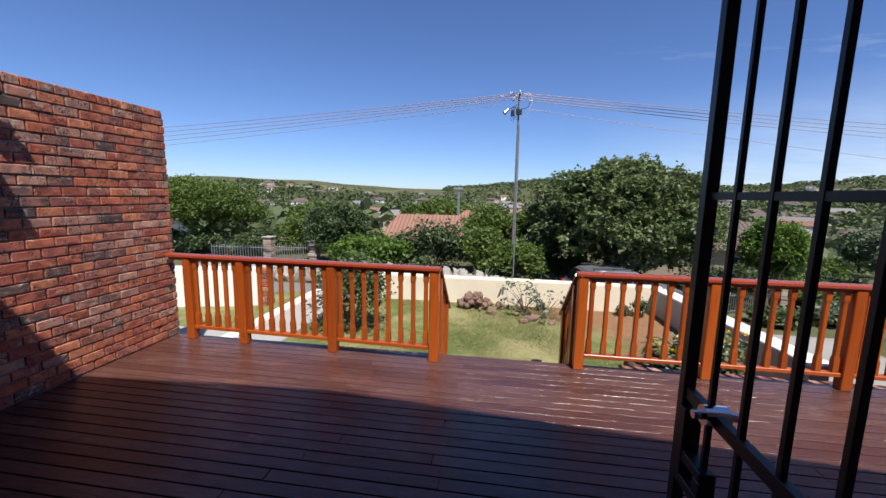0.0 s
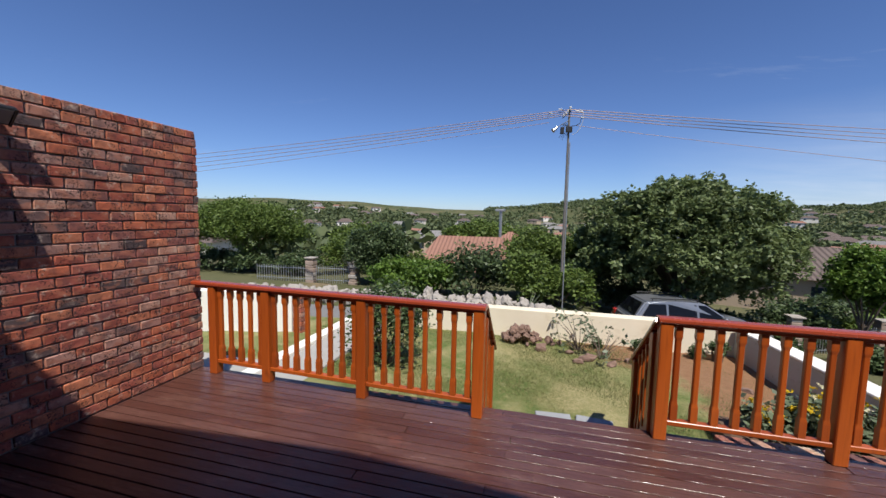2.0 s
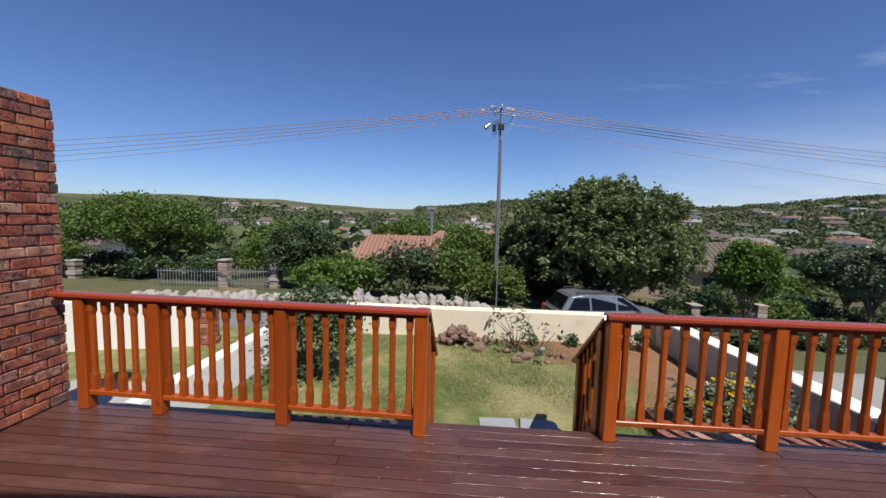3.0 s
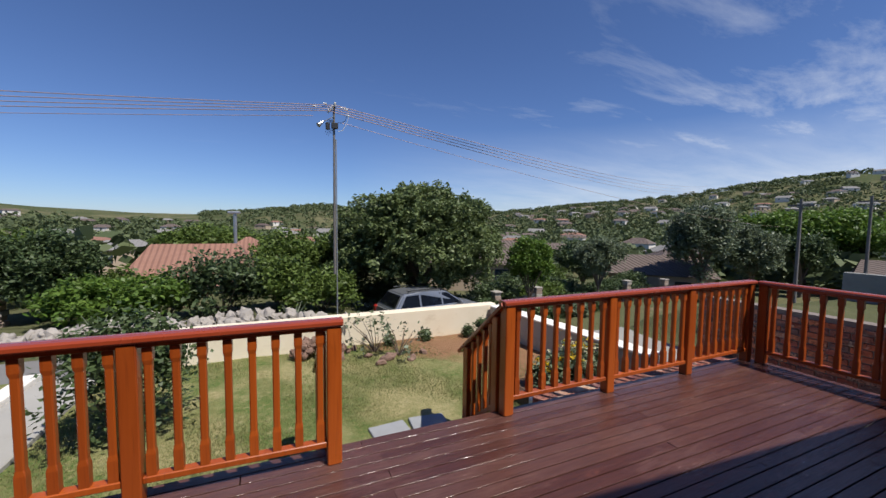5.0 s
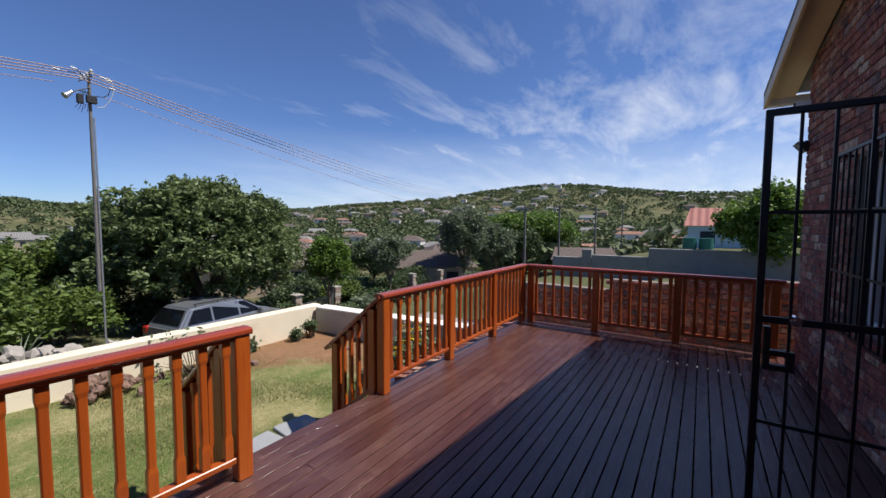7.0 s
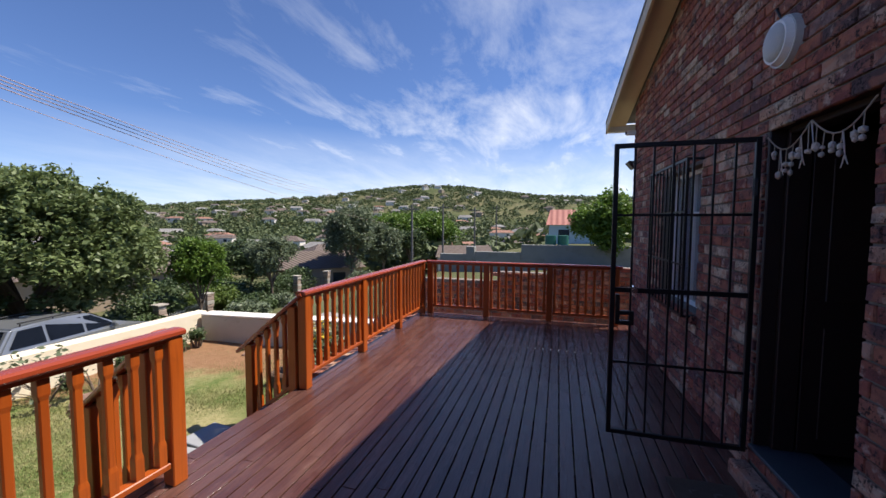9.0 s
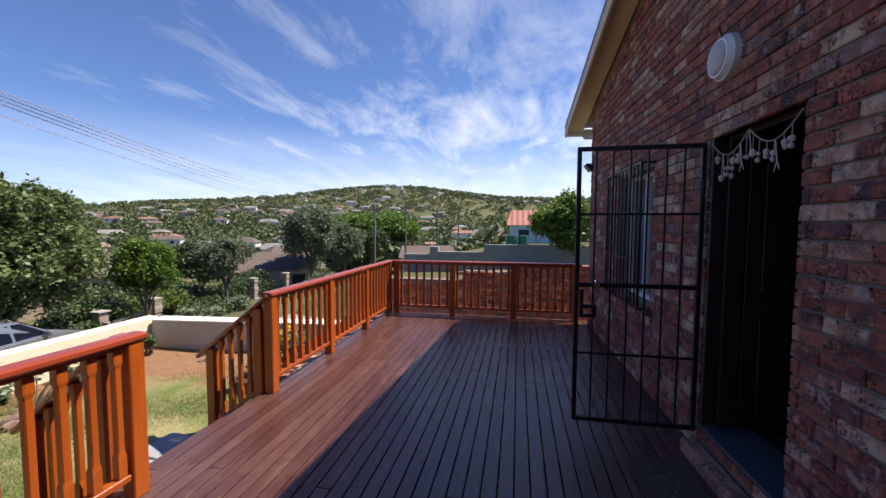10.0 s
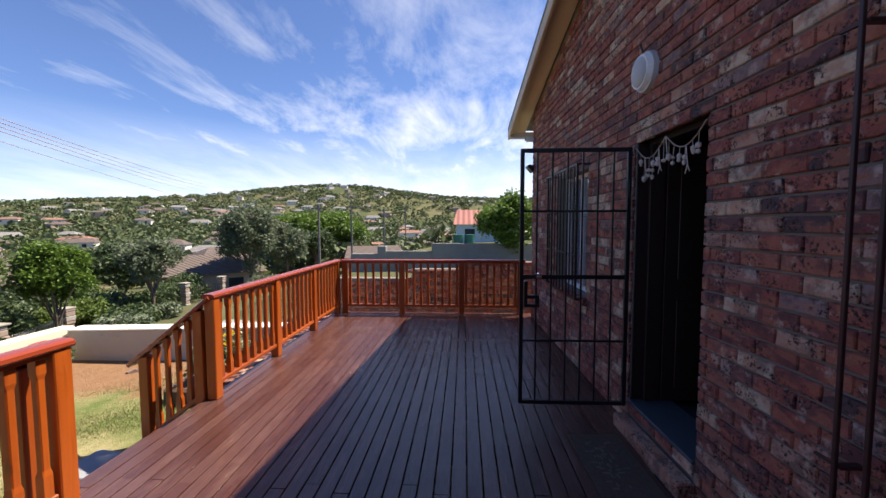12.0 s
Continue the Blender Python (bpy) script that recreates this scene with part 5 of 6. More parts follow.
def car():
    """A silver estate car; nose to +x, wheels on z = 0."""
    root = thing("car", "silver estate car with roof rails parked under the tree", "car", FAR @ pose(6.15, 17.0, float(hill_land(6.15, 17.0)) + 0.02, 0, 0, 9) @ Matrix.Scale(1.15, 4))
    L, W = 4.3, 0.86
    lower = [(-2.12, 0.42), (-2.15, 0.60), (-2.08, 0.92), (-1.2, 0.96), (0.75, 0.98), (1.45, 0.90), (1.98, 0.76), (2.12, 0.60), (2.10, 0.34), (1.80, 0.22), (-1.9, 0.24)]
    bm = bmesh.new()
    prism(bm, lower, -W, W)
    bmesh.ops.bevel(bm, geom=[e for e in bm.edges if abs(e.verts[0].co.y - e.verts[1].co.y) < 0.01 and max(v.co.z for v in e.verts) > 0.5], offset=0.09, segments=3, affect="EDGES")
    part("body", bm, CARPAINT, root)
    bm = bmesh.new()
    base, top = ((-2.02, 0.93), (0.95, 0.97)), ((-1.62, 1.47), (0.12, 1.48))
    ring = []
    for (xa, za), w in ((base[0], 0.80), (top[0], 0.62), ((-0.8, 1.52), 0.63), (top[1], 0.62), (base[1], 0.80)):
        ring.append((bm.verts.new((xa, -w, za)), bm.verts.new((xa, w, za))))
    for a, b in zip(ring, ring[1:]):
        bm.faces.new((a[0], b[0], b[1], a[1]))
    bm.faces.new([r[0] for r in ring])
    bm.faces.new([r[1] for r in ring][::-1])
    bm.faces.new((ring[0][0], ring[0][1], ring[-1][1], ring[-1][0]))
    bmesh.ops.bevel(bm, geom=[e for e in bm.edges if max(v.co.z for v in e.verts) > 1.3], offset=0.05, segments=2, affect="EDGES")
    part("cabin", bm, CARPAINT, root)

    def pane(name, pts, off):
        bm = bmesh.new()
        vs = [bm.verts.new(p) for p in pts]
        bm.faces.new(vs)
        bmesh.ops.solidify(bm, geom=bm.faces[:], thickness=0.006)
        ob = part(name, bm, CARGLASS, root)
        ob.location = off
        return ob

    for s in (-1, 1):
        def at(x, z):
            return (x, s * (0.80 - 0.18 * (z - 0.95) / 0.53), z)
        off = (0, s * 0.012, 0)
        pane("side_window", [at(-1.78, 1.03), at(-1.02, 1.02), at(-1.02, 1.42), at(-1.52, 1.41)], off)
        pane("side_window", [at(-0.95, 1.02), at(-0.12, 1.02), at(-0.12, 1.43), at(-0.95, 1.43)], off)
        pane("side_window", [at(-0.05, 1.02), at(0.74, 1.03), at(0.16, 1.42), at(-0.05, 1.43)], off)
        rail = bmesh.new()
        tube(rail, (-1.45, s * 0.56, 1.57), (0.0, s * 0.56, 1.57), 0.018)
        for x in (-1.4, -0.7, -0.05):
            tube(rail, (x, s * 0.56, 1.48), (x, s * 0.56, 1.57), 0.015)
        part("roof_rail", rail, BLACKPL, root)
        part("headlight", boxes(((1.85, s * 0.55 - 0.16, 0.62), (2.10, s * 0.55 + 0.16, 0.74)), ch=0.03), WINDOWPANE, root)
        part("tail_light", boxes(((-2.13, s * 0.70 - 0.10, 0.70), (-1.98, s * 0.70 + 0.135, 0.93)), ch=0.03), REDLENS, root)
        part("mirror", boxes(((0.55, s * 0.92 - 0.09, 1.0), (0.66, s * 0.92 + 0.09, 1.13)), ch=0.03), CARPAINT, root)
        part("door_handle", boxes(((-0.85, s * 0.868 - 0.012, 0.84), (-0.70, s * 0.868 + 0.012, 0.87)), ch=0.006), CARPAINT, root)
    pane("rear_window", [(-1.93, -0.66, 1.03), (-1.93, 0.66, 1.03), (-1.66, 0.54, 1.42), (-1.66, -0.54, 1.42)], (-0.03, 0, 0.01))
    pane("windscreen", [(0.86, -0.68, 1.01), (0.86, 0.68, 1.01), (0.20, 0.56, 1.44), (0.20, -0.56, 1.44)], (0.03, 0, 0.015))
    part("bumper", boxes(((-2.20, -0.84, 0.34), (-2.06, 0.84, 0.58)), ch=0.05), CARPAINT, root)
    part("bumper", boxes(((2.02, -0.82, 0.28), (2.17, 0.82, 0.52)), ch=0.05), CARPAINT, root)
    for x in (-1.35, 1.35):
        for s in (-1, 1):
            w = part("wheel", tubes(((x, s * 0.70, 0.32), (x, s * 0.89, 0.32), 0.32), sides=24), TYRE, root)
            part("rim", tubes(((x, s * 0.885, 0.32), (x, s * 0.90, 0.32), 0.20), sides=20), STEEL, w)


car()
bin_ = thing("boulder_post", "short concrete bollard at the verge", "bollard", FAR @ Matrix.Translation((-2.9, 12.9, float(hill_land(-2.9, 12.9)))))
bm = bmesh.new()
box(bm, (-0.16, -0.16, -0.05), (0.16, 0.16, 0.34), 0.05)
part("block", bm, ROCK_PALE, bin_)

# ---- trees and hedges across the street ----


def on(x, y, up=0.0):
    return (x, y, float(hill_land(x, y)) + up)


def grown(x, y, z_top, radii, leaf_mat, label, leaf, lumps, per_lump, n_each, spread, seed, trunk_r, trunk_h=1.4, low=-0.75, lump=0.30):
    """A tree whose crown tops out at z_top."""
    base = on(x, y, -0.1)
    return tree("tree", base, trunk_h, radii, z_top - base[2] - radii[2] * 1.02, leaf_mat, label, leaf, lumps, per_lump, n_each, spread, seed, trunk_r, low, lump=lump)


grown(6.75, 20.2, 3.75, (4.9, 4.4, 3.1), LEAF_BIG, "large round dark green broadleaf tree", 0.12, 190, 46, 13, 0.085, 2, 0.32, 1.9, -0.9, 0.17)
grown(-17.6, 21.5, 2.35, (4.2, 3.4, 1.75), LEAF_ACACIA, "flat-topped feathery acacia tree", 0.10, 70, 60, 13, 0.15, 3, 0.25, 1.2, -0.75, 0.27)
grown(-7.3, 18.6, 1.15, (1.75, 1.6, 1.35), LEAF_DARK, "dark bushy tree beside the gate", 0.09, 40, 44, 11, 0.10, 4, 0.13, 1.1, -0.8)
grown(13.2, 19.5, 0.75, (1.45, 1.3, 1.35), LEAF_BRIGHT, "small bright green tree by the street", 0.10, 34, 44, 11, 0.10, 5, 0.09, 1.1)
grown(19.3, 20.3, 0.75, (1.75, 1.5, 1.25), LEAF_GREY, "small spreading street tree", 0.11, 30, 36, 10, 0.12, 6, 0.10, 1.4, -0.6)
grown(31.0, 21.0, 3.3, (2.9, 2.6, 3.0), LEAF_GREY, "tall grey-green street tree", 0.15, 50, 44, 11, 0.18, 7, 0.2, 2.0)
grown(36.3, 20.2, 1.6, (2.3, 2.1, 2.1), LEAF_GREY, "round grey-green street tree", 0.15, 36, 36, 10, 0.18, 8, 0.16, 1.8)
grown(41.0, 18.8, 0.9, (2.1, 1.9, 1.7), LEAF_DARK, "dark green street tree", 0.16, 32, 34, 10, 0.18, 9, 0.16, 1.8)
grown(49.0, 22.0, 3.4, (4.5, 7.5, 2.8), LEAF_BRIGHT, "broad bright green acacia trees", 0.22, 80, 50, 9, 0.28, 10, 0.3, 2.2, -0.7, 0.26)
grown(18.6, -0.3, 3.1, (1.7, 1.6, 1.5), LEAF_BRIGHT, "rounded bright green garden tree", 0.12, 36, 40, 10, 0.13, 11, 0.11, 0.9)
grown(3.2, 23.5, 0.95, (1.9, 1.8, 1.4), LEAF_ACACIA, "olive green bushy tree", 0.12, 34, 36, 10, 0.13, 13, 0.12, 1.2)
grown(0.2, 21.8, 1.0, (1.6, 1.5, 1.45), LEAF_ACACIA, "olive green bushy tree", 0.11, 34, 36, 10, 0.12, 17, 0.10, 1.1)
grown(-5.0, 38.0, 1.1, (4.0, 3.0, 2.0), LEAF_ACACIA, "green bushy trees behind the roof", 0.2, 40, 40, 9, 0.2, 14, 0.15, 1.2)
grown(-12.0, 27.0, 0.9, (3.0, 2.4, 1.9), LEAF_ACACIA, "green bushy tree beyond the gate", 0.16, 36, 40, 9, 0.18, 15, 0.15, 1.2)
grown(24.0, 26.5, 0.3, (2.4, 2.2, 1.8), LEAF_DARK, "dark green garden tree", 0.16, 34, 36, 9, 0.18, 16, 0.15, 1.2)

hg = [(-5.4, 16.6, 1.3, 1.15, LEAF_BRIGHT, "dense bright green hedge"), (-3.6, 16.4, 1.2, 1.1, LEAF_BRIGHT, "dense bright green hedge"), (-1.9, 16.6, 1.5, 1.75, LEAF_DARK, "tall dark grey-green shrub"),
      (0.1, 16.8, 1.4, 1.55, LEAF_ACACIA, "leafy green garden shrub"), (1.5, 17.4, 1.3, 1.35, LEAF_ACACIA, "leafy green garden shrub"), (2.6, 19.9, 1.5, 1.6, LEAF_DARK, "dark shrub beneath the tree"),
      (-6.2, 19.0, 1.4, 1.5, LEAF_ACACIA, "leafy green garden shrub"), (4.7, 20.6, 1.4, 1.25, LEAF_DARK, "dark shrub beneath the tree"),
      (9.8, 18.6, 1.2, 0.9, LEAF_DARK, "dark shrub beneath the tree"), (-12.8, 20.6, 1.5, 1.1, LEAF_DARK, "dark shrub below the acacia"), (-16.0, 20.5, 2.0, 1.1, LEAF_DARK, "dark shrub below the acacia"),
      (-20.0, 21.0, 2.0, 1.0, LEAF_DARK, "dark shrub below the acacia"), (12.4, 17.4, 0.9, 0.55, LEAF_DARK, "low dark roadside shrub"), (14.8, 18.0, 1.1, 0.6, LEAF_GREY, "low grey-green roadside shrub"), (16.3, 19.0, 1.2, 0.8, LEAF_DARK, "dark leafy garden shrub"),
      (18.2, 18.8, 1.0, 0.6, LEAF_GREY, "pale green leafy garden shrub"), (23.5, 22.5, 1.6, 1.2, LEAF_DARK, "dark leafy garden shrub"), (-24.5, 22.5, 2.2, 1.6, LEAF_ACACIA, "leafy green garden shrub"), (-10.6, 22.5, 2.2, 1.9, LEAF_ACACIA, "leafy green garden shrub"),
      (27.0, 24.0, 2.0, 1.6, LEAF_DARK, "dark leafy garden shrub"), (8.6, 19.6, 1.3, 1.2, LEAF_DARK, "dark leafy garden shrub"), (11.4, 20.4, 1.5, 1.5, LEAF_DARK, "dark leafy garden shrub"), (15.8, 21.5, 1.6, 1.3, LEAF_ACACIA, "leafy green garden shrub"), (18.5, 23.0, 1.8, 1.4, LEAF_DARK, "dark leafy garden shrub"), (21.3, 22.0, 1.3, 1.2, LEAF_DARK, "dark leafy garden shrub"), (13.2, 22.8, 1.8, 1.5, LEAF_DARK, "dark leafy garden shrub"), (29.0, 19.0, 1.5, 1.1, LEAF_GREY, "pale green leafy garden shrub"), (45.0, 15.0, 2.2, 1.7, LEAF_ACACIA, "leafy green garden shrub"), (16.5, 24.5, 2.0, 1.9, LEAF_DARK, "dark leafy garden shrub"), (20.0, 27.0, 2.3, 2.0, LEAF_ACACIA, "leafy green garden shrub")]
for i, (x, y, r, h, lm, lb) in enumerate(hg):
    shrub(on(x, y), (r, r * 0.9, h * 0.62), lm, lb, 0.11, 20, 30, 9, 0.10, 100 + i, frame_m=FAR)
for x, y in ((0.3, 14.6), (-4.6, 14.4), (4.9, 13.2)):
    rs = np.random.default_rng(int(x * 10 + 100))
    root = thing("aloe", "spiky grey-green verge plant", "plant", FAR @ Matrix.Translation(on(x, y)))
    for i in range(16):
        a, up = i * 2.4, rs.uniform(0.25, 0.6)
        part("leaf", tubes(((0, 0, 0), (math.cos(a) * 0.4, math.sin(a) * 0.4, up), 0.035, 0.004), sides=5), LEAF_GREY, root)

# ---- gates, fences and houses across the street ----


def stone_pillar(x, y, h, w=0.42):
    root = thing("gate_pillar", "rough stone gate pillar with flat cap", "pillar", FAR @ Matrix.Translation(on(x, y)), "gate pillars")
    rs = np.random.default_rng(int(abs(x * 31)))
    z = -0.2
    while z < h:
        dz = rs.uniform(0.14, 0.24)
        bm = bmesh.new()
        e = rs.uniform(-0.03, 0.03)
        box(bm, (-w / 2 - e, -w / 2 - e, z), (w / 2 + e, w / 2 + e, min(z + dz - 0.012, h)), 0.02)
        part("stone", bm, ROCK if rs.uniform() < 0.5 else ROCK_PALE, root)
        z += dz
    part("cap", boxes(((-w / 2 - 0.04, -w / 2 - 0.04, h), (w / 2 + 0.04, w / 2 + 0.04, h + 0.06)), ch=0.01), ROCK_PALE, root)


for x, y, h in ((-10.4, 17.6, 1.2), (-8.1, 17.7, 1.05), (10.4, 18.6, 1.5), (14.6, 20.6, 1.3), (-21.0, 19.0, 0.9), (-19.2, 19.0, 0.9), (22.8, 21.0, 1.5), (26.0, 20.5, 1.6)):
    stone_pillar(x, y, h)


def fence(x0, x1, y0, y1, h, label, mat=IRON, step=0.14, name="fence"):
    root = thing(name, label, name, FAR)
    n = max(2, int(math.hypot(x1 - x0, y1 - y0) / step))
    bar = mesh_of(boxes(((-0.014, -0.014, 0.0), (0.014, 0.014, h)), ch=0.004), mat)
    for i in range(n + 1):
        t = i / n
        part("picket", bar, None, root).location = on(x0 + (x1 - x0) * t, y0 + (y1 - y0) * t)
    a, b = Vector(on(x0, y0)), Vector(on(x1, y1))
    for z in (0.15, h - 0.12):
        part("rail", tubes((a + Vector((0, 0, z)), b + Vector((0, 0, z)), 0.02)), mat, root)


fence(-10.1, -8.3, 17.6, 17.7, 0.85, "pale steel scrollwork drive gate between stone pillars", STEEL, 0.12, "gate")
fence(-13.5, -10.7, 17.5, 17.6, 0.8, "weathered steel picket fence", STEEL)
fence(8.7, 10.2, 19.0, 18.6, 1.0, "grey picket fence beneath the tree", STEEL)
fence(10.6, 14.3, 18.6, 20.5, 1.0, "grey picket fence beside the pillar", STEEL)
fence(-20.8, -19.4, 19.0, 19.0, 0.7, "low dark picket fence", IRON)
fence(23.1, 25.7, 21.0, 20.5, 1.2, "dark steel drive gate", IRON, 0.16, "gate")
low_wall = thing("low_wall", "low red brick fence wall by the street", "wall", FAR, kind="structure")
part("brickwork", boxes(((8.5, 18.42, float(hill_land(8, 18)) - 0.4), (10.2, 18.58, float(hill_land(9, 18.5)) + 0.28)), ch=0.01), BRICK_RED, low_wall)


def house_at(x, y, w, d, h, rot, wall, roof_m, label, ridge=1.6, hip=0.35, zoff=0.0, chimney=False, windows=True, z=None):
    root = thing("house", label, "house", FAR @ pose(x, y, (float(hill_land(x, y)) if z is None else z) + zoff, 0, 0, rot), "houses")
    part("wall", boxes(((-w / 2, -d / 2, -3.0), (w / 2, d / 2, h))), wall, root)
    bm = bmesh.new()
    o = 0.35
    e = [bm.verts.new((sx * (w / 2 + o), sy * (d / 2 + o), h - 0.05)) for sx, sy in ((-1, -1), (1, -1), (1, 1), (-1, 1))]
    r0, r1 = bm.verts.new((-w / 2 * (1 - hip), 0, h + ridge)), bm.verts.new((w / 2 * (1 - hip), 0, h + ridge))
    for f in ((e[0], e[1], r1, r0), (e[1], e[2], r1), (e[2], e[3], r0, r1), (e[3], e[0], r0), (e[3], e[2], e[1], e[0])):
        bm.faces.new(f)
    rf = part("roof", bm, roof_m, root)
    if chimney:
        part("chimney", boxes(((w * 0.22, -0.3, h + ridge * 0.4), (w * 0.22 + 0.6, 0.3, h + ridge + 0.9)), ch=0.02), BRICK_RED, rf)
    if windows:
        for i in range(2):
            wx = -w * 0.28 + i * w * 0.5
            p = part("window", boxes(((wx - 0.6, -d / 2 - 0.04, h * 0.40), (wx + 0.6, -d / 2 + 0.02, h * 0.80))), WINDOWPANE, root)
    return root


house_at(-4.1, 26.5, 5.4, 6.0, 2.3, 0, HOUSE_TAN, ROOF_TERRA, "house with terracotta tiled roof behind the hedge", 1.9, 0.22, z=-4.0)
house_at(-1.9, 34.0, 3.3, 4.4, 2.6, 0, HOUSE_TAN, ROOF_TERRA, "house with reddish hipped roof", 1.2, 0.9, z=-3.5)
house_at(-33.0, 30.0, 9.0, 7.0, 2.4, 20, HOUSE_WHITE, ROOF_BROWN, "house with dark brown tiled roof and white gable trim", 1.8, 0.1, z=-3.6)
house_at(17.5, 33.0, 9.0, 6.0, 2.5, -30, HOUSE_TAN, ROOF_BROWN, "house with brown tiled roof behind the tree", 1.9, 0.3, z=-4.4)
house_at(32.0, 25.5, 8.0, 5.0, 2.5, -50, HOUSE_TAN, ROOF_BROWN, "brown-roofed house with brick chimney", 1.5, 0.15, z=-5.2, chimney=True)
house_at(44.0, 13.0, 6.5, 5.0, 2.3, -70, HOUSE_WHITE, ROOF_BROWN, "low house with weathered brown roof and white trim", 1.2, 0.05, z=-4.5)
house_at(47.0, -0.8, 7.5, 6.0, 2.9, -90, HOUSE_BLUE, ROOF_RED, "pale blue house with faded red sheet roof", 1.8, 0.02, z=-1.3)
tank = thing("water_tank", "green plastic water tank beside the blue house", "water tank", FAR @ Matrix.Translation((40.0, 1.4, -0.3)))
for i in range(2):
    part("drum", tubes(((0, i * 1.25, -1.5), (0, i * 1.25, 0.75), 0.55), sides=20), GREENTANK, tank)

for x, y, h in ((27.0, 13.2, 3.1), (35.0, 13.0, 3.6), (38.0, 10.4, 3.4), (60.0, 11.5, 4.6)):
    root = thing("power_pole", "thin distant timber power pole", "power pole", FAR @ Matrix.Translation((x, y, 0)))
    z = float(hill_land(x, y))
    part("shaft", tubes(((0, 0, z - 0.3), (0, 0, h), 0.11, 0.08)), POLEWOOD, root)
    part("crossarm", boxes(((-0.05, -0.6, h - 0.4), (0.05, 0.6, h - 0.3))), POLEWOOD, root)
mast = thing("lamp_post", "slim pale lamp post beyond the roofs", "lamp post", FAR @ Matrix.Translation((-2.7, 33.0, 0)))
part("shaft", tubes(((0, 0, -5.5), (0, 0, 2.0), 0.14, 0.12)), STEEL, mast)
part("lantern", boxes(((-0.45, -0.2, 2.0), (0.35, 0.2, 2.18)), ch=0.03), STEEL, mast)

# suburbs on the hills: houses and tree cover
sb_r = np.random.default_rng(77)
walls, roofs = (HOUSE_WHITE, HOUSE_WHITE, HOUSE_TAN, HOUSE_WHITE), (ROOF_GREY, ROOF_BROWN, ROOF_BROWN, ROOF_GREY, ROOF_BROWN, ROOF_TERRA)
protos = []
for i in range(8):
    p = house_at(0, 0, sb_r.uniform(8, 12), sb_r.uniform(6, 8), sb_r.uniform(2.5, 3.8), 0, walls[i % 4], roofs[i % 6], ("white" if i % 4 != 2 else "tan") + " suburban house on the hillside", sb_r.uniform(1.2, 2.2), sb_r.uniform(0.05, 0.6), z=0.0)
    protos.append(p)
spots = []
tries = 0
while len(spots) < 250 and tries < 6000:
    tries += 1
    b = sb_r.uniform(-48, 102)
    r = 80 + 640 * sb_r.uniform(0, 1) ** 1.2
    if b < 20 and (r > 430 or sb_r.uniform() < 0.45):
        continue
    x, y = r * math.sin(radians(b)), r * math.cos(radians(b))
    if all((x - u) ** 2 + (y - v) ** 2 > (12 + r * 0.02) ** 2 for u, v in spots):
        spots.append((x, y))
for i, (x, y) in enumerate(spots):
    m = FAR @ pose(x, y, float(hill_land(x, y)) + 0.6, 0, 0, sb_r.uniform(-40, 40) - math.degrees(math.atan2(x, y))) @ Matrix.Scale(1.12, 4)
    if i < 8:
        protos[i].matrix_world = m
    else:
        copy_thing(protos[i % 8], m)
far_c = []
for lo, hi, cnt in ((46, 120, 1100), (100, 330, 5200), (300, 860, 8500)):
    b = np.radians(sb_r.uniform(-62, 116, cnt))
    r = np.sqrt(sb_r.uniform(lo ** 2, hi ** 2, cnt))
    x, y = r * np.sin(b), r * np.cos(b)
    s = sb_r.uniform(1.2, 3.0, cnt) * (1 + r / 700)
    far_c.append((x, y, r, s))
fx, fy, fr, fs = (np.concatenate(c) for c in zip(*far_c))
field = np.sin(fx * 0.021 + 2 * np.sin(fy * 0.013)) * np.cos(fy * 0.019 + 1.5 * np.sin(fx * 0.017))
deg = np.degrees(np.arctan2(fx, fy))
keep = (field > -0.6) & ~((deg < -8) & (fr > 420))
for u, v in spots:
    keep &= ~((np.abs(fx - u) < 8) & (fy < v) & (fy > v - 22) & (np.abs(fx * v - fy * u) / np.hypot(u, v) < 7))
fx, fy, fs, fr = fx[keep], fy[keep], fs[keep], fr[keep]
fz = hill_land(fx, fy)
quads = []
for i in range(34):
    u = sb_r.normal(0, 1, (len(fx), 3))
    u /= np.linalg.norm(u, axis=1, keepdims=True)
    u[:, 2] = np.abs(u[:, 2]) * 1.0
    c = np.stack([fx, fy, fz + fs * 0.35], -1) + u * fs[:, None] * (1.0, 1.0, 0.9)
    quads.append(leaves(c, 1.0, 1, 0.15, sb_r, flat=1.0, long=1.2) if i % 2 else leaves(c, 0.75, 1, 0.2, sb_r, flat=1.0))
sc = np.concatenate(quads)
mid = sc.mean(1, keepdims=True)
scale = np.tile(fs * 0.42 + 0.25, 34)[:, None, None]
sc = mid + (sc - mid) * scale
tagged(new("far_trees", quads_mesh("far_trees", sc, LEAF_FAR)), "dense dark green suburban tree cover on the hills", "trees", kind="stuff").matrix_world = FAR

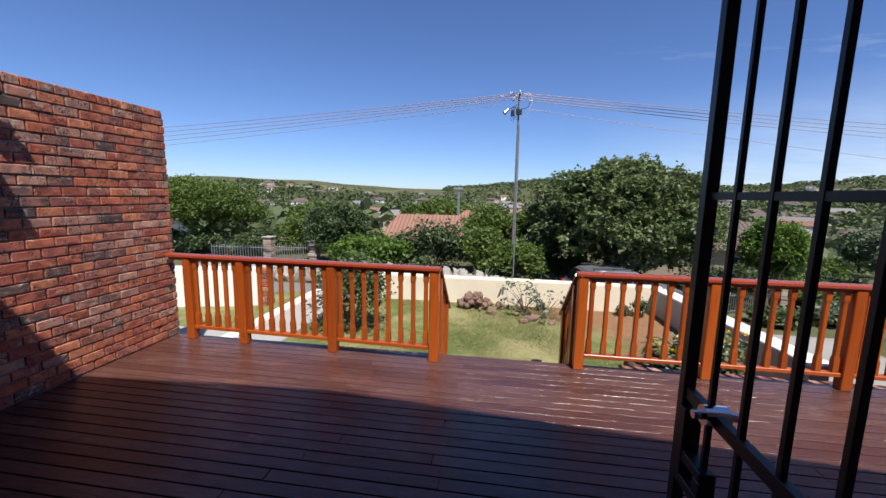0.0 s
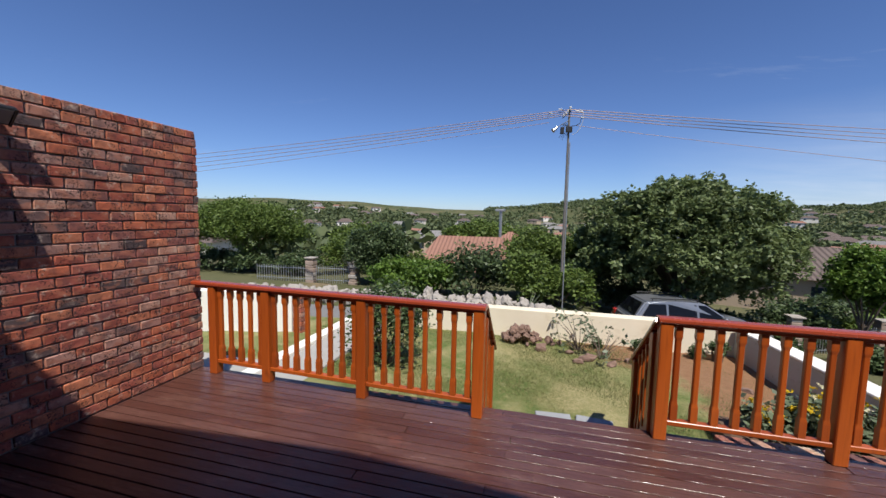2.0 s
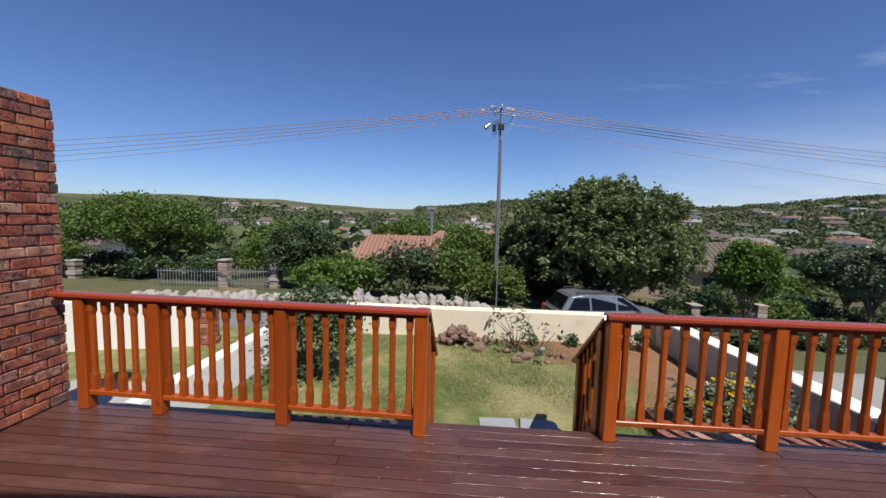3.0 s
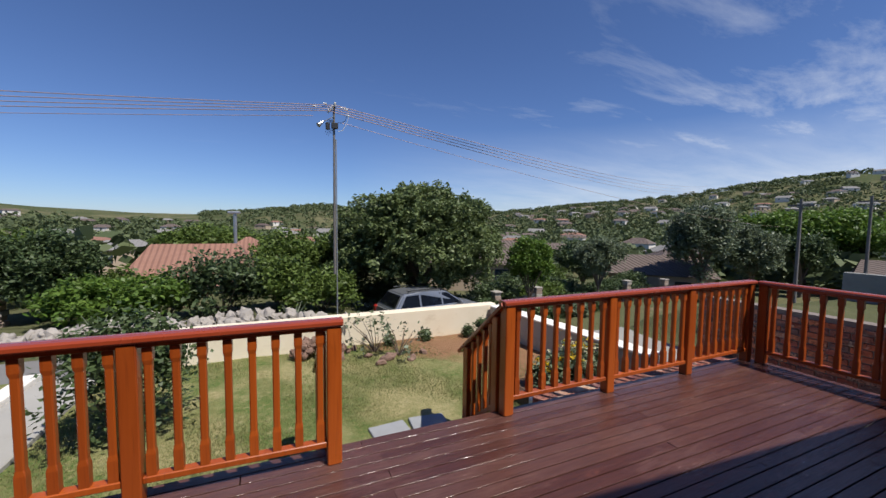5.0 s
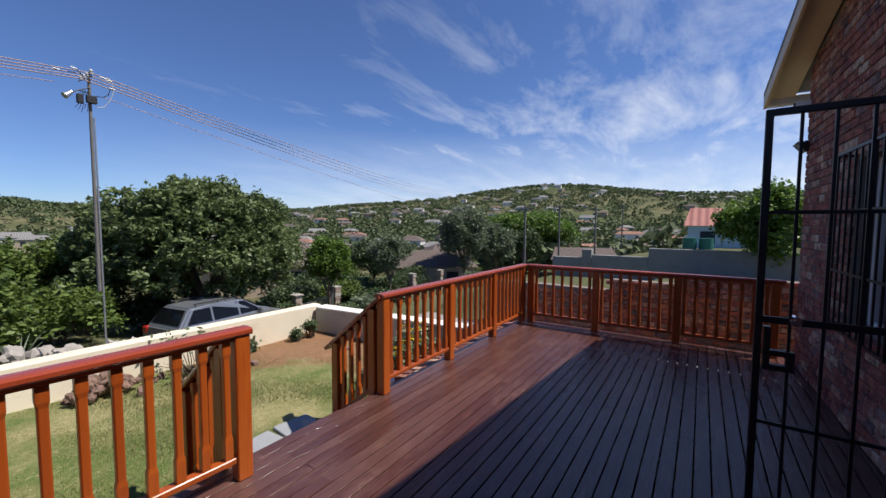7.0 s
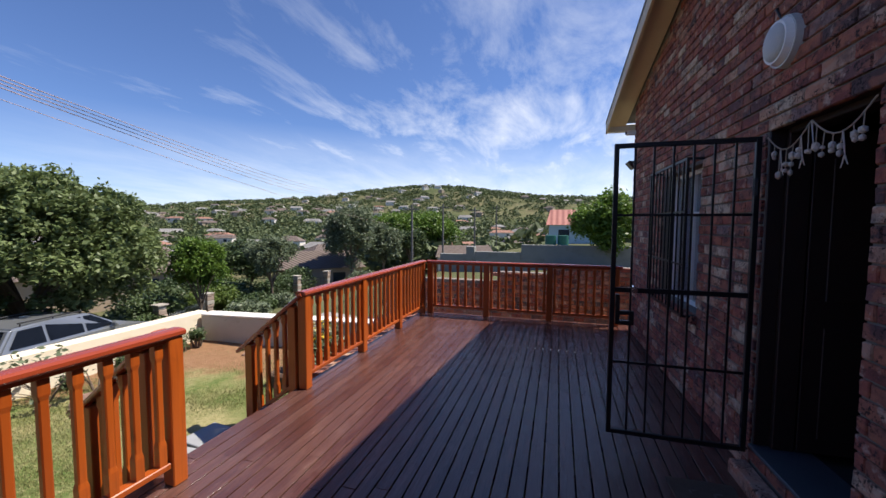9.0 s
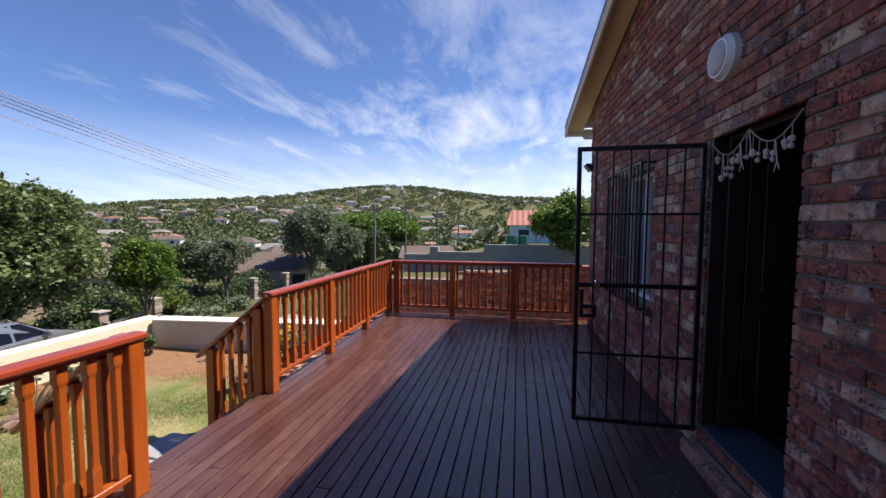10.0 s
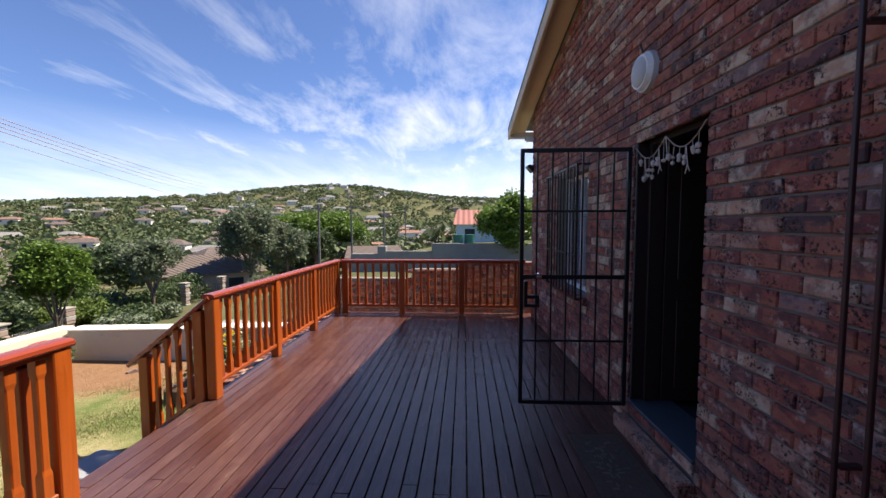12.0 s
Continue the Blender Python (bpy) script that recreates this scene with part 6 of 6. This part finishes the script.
# ---- deck boards and bricks, piece by piece ----
PITCH = 0.0935
bd = np.random.default_rng(5)
kinds_b = {}
row = 0
y = DY1 - 0.0
while y - PITCH > DY0 - 0.05:
    cuts = [DX0 + 0.006] + sorted(DX0 + 7.6 * f + bd.normal(0, 0.12) for f in ((0.30, 0.68) if row % 2 else (0.42, 0.80))) + [DX1]
    for a, b in zip(cuts, cuts[1:]):
        key = round(b - a, 2)
        if key not in kinds_b:
            bm = bmesh.new()
            box(bm, (0, 0.005, -0.028), (key - 0.003, PITCH - 0.004, 0), 0.0014)
            kinds_b[key] = mesh_of(bm, DECK)
        ob = part("board", kinds_b[key], None, deck)
        ob.matrix_local = pose(a, y - PITCH, bd.normal(0, 0.0006), bd.normal(0, 0.18), 0, 0)
    y -= PITCH
    row += 1

brick_wall(wall_w, Matrix.Translation((WALL_X, 0.30, 0)) @ Matrix.Rotation(radians(90), 4, "Z"), WALL_END - 0.30, 29, (), lambda s, z: s > 2.3, BRICK_RED, BRICK_RED_I, seed=3)
# header course on top
brick_wall(wall_w, Matrix.Translation((WALL_X, 0.30, 29 * 0.0793)) @ Matrix.Rotation(radians(90), 4, "Z"), WALL_END - 0.30, 1, (), lambda s, z: s > 1.6, BRICK_RED, BRICK_RED_I, seed=33, depth=0.2, span=0.108)
# its free end
end_m = Matrix.Translation((WALL_X - 0.215, WALL_END, 0)) @ Matrix.Rotation(radians(180), 4, "Z") @ Matrix.Translation((-0.18, 0, 0))
brick_wall(wall_w, end_m, 0.18, 30, (), lambda s, z: False, BRICK_RED, BRICK_RED_I, seed=31)
brick_wall(house, HM @ Matrix.Rotation(radians(180), 4, "Z") @ Matrix.Translation((-S1, 0, 0)), S1 - S0, 57, ((S1 - DOOR[1], S1 - DOOR[0], -0.1, DOOR[3]), (S1 - WIN[1], S1 - WIN[0], WIN[2], WIN[3])),
           lambda s, z: 3.3 < s < 5.0 and 0.2 < z < 2.5, BRICK_FACE, BRICK_FACE_I, top=lambda s: gable(S1 - s), seed=8, course=0.0765, span=0.206)
brick_wall(ret, Matrix.Translation((5.80, 5.3, -0.43)) @ Matrix.Rotation(radians(-90), 4, "Z"), 8.3, 16, (), lambda s, z: 1.3 < s < 4.6 and z > 0.2, BRICK_RED, BRICK_RED_I, top=lambda s: 0.86 if s < 2.4 else 1.05 if s < 3.4 else 1.20, seed=12)
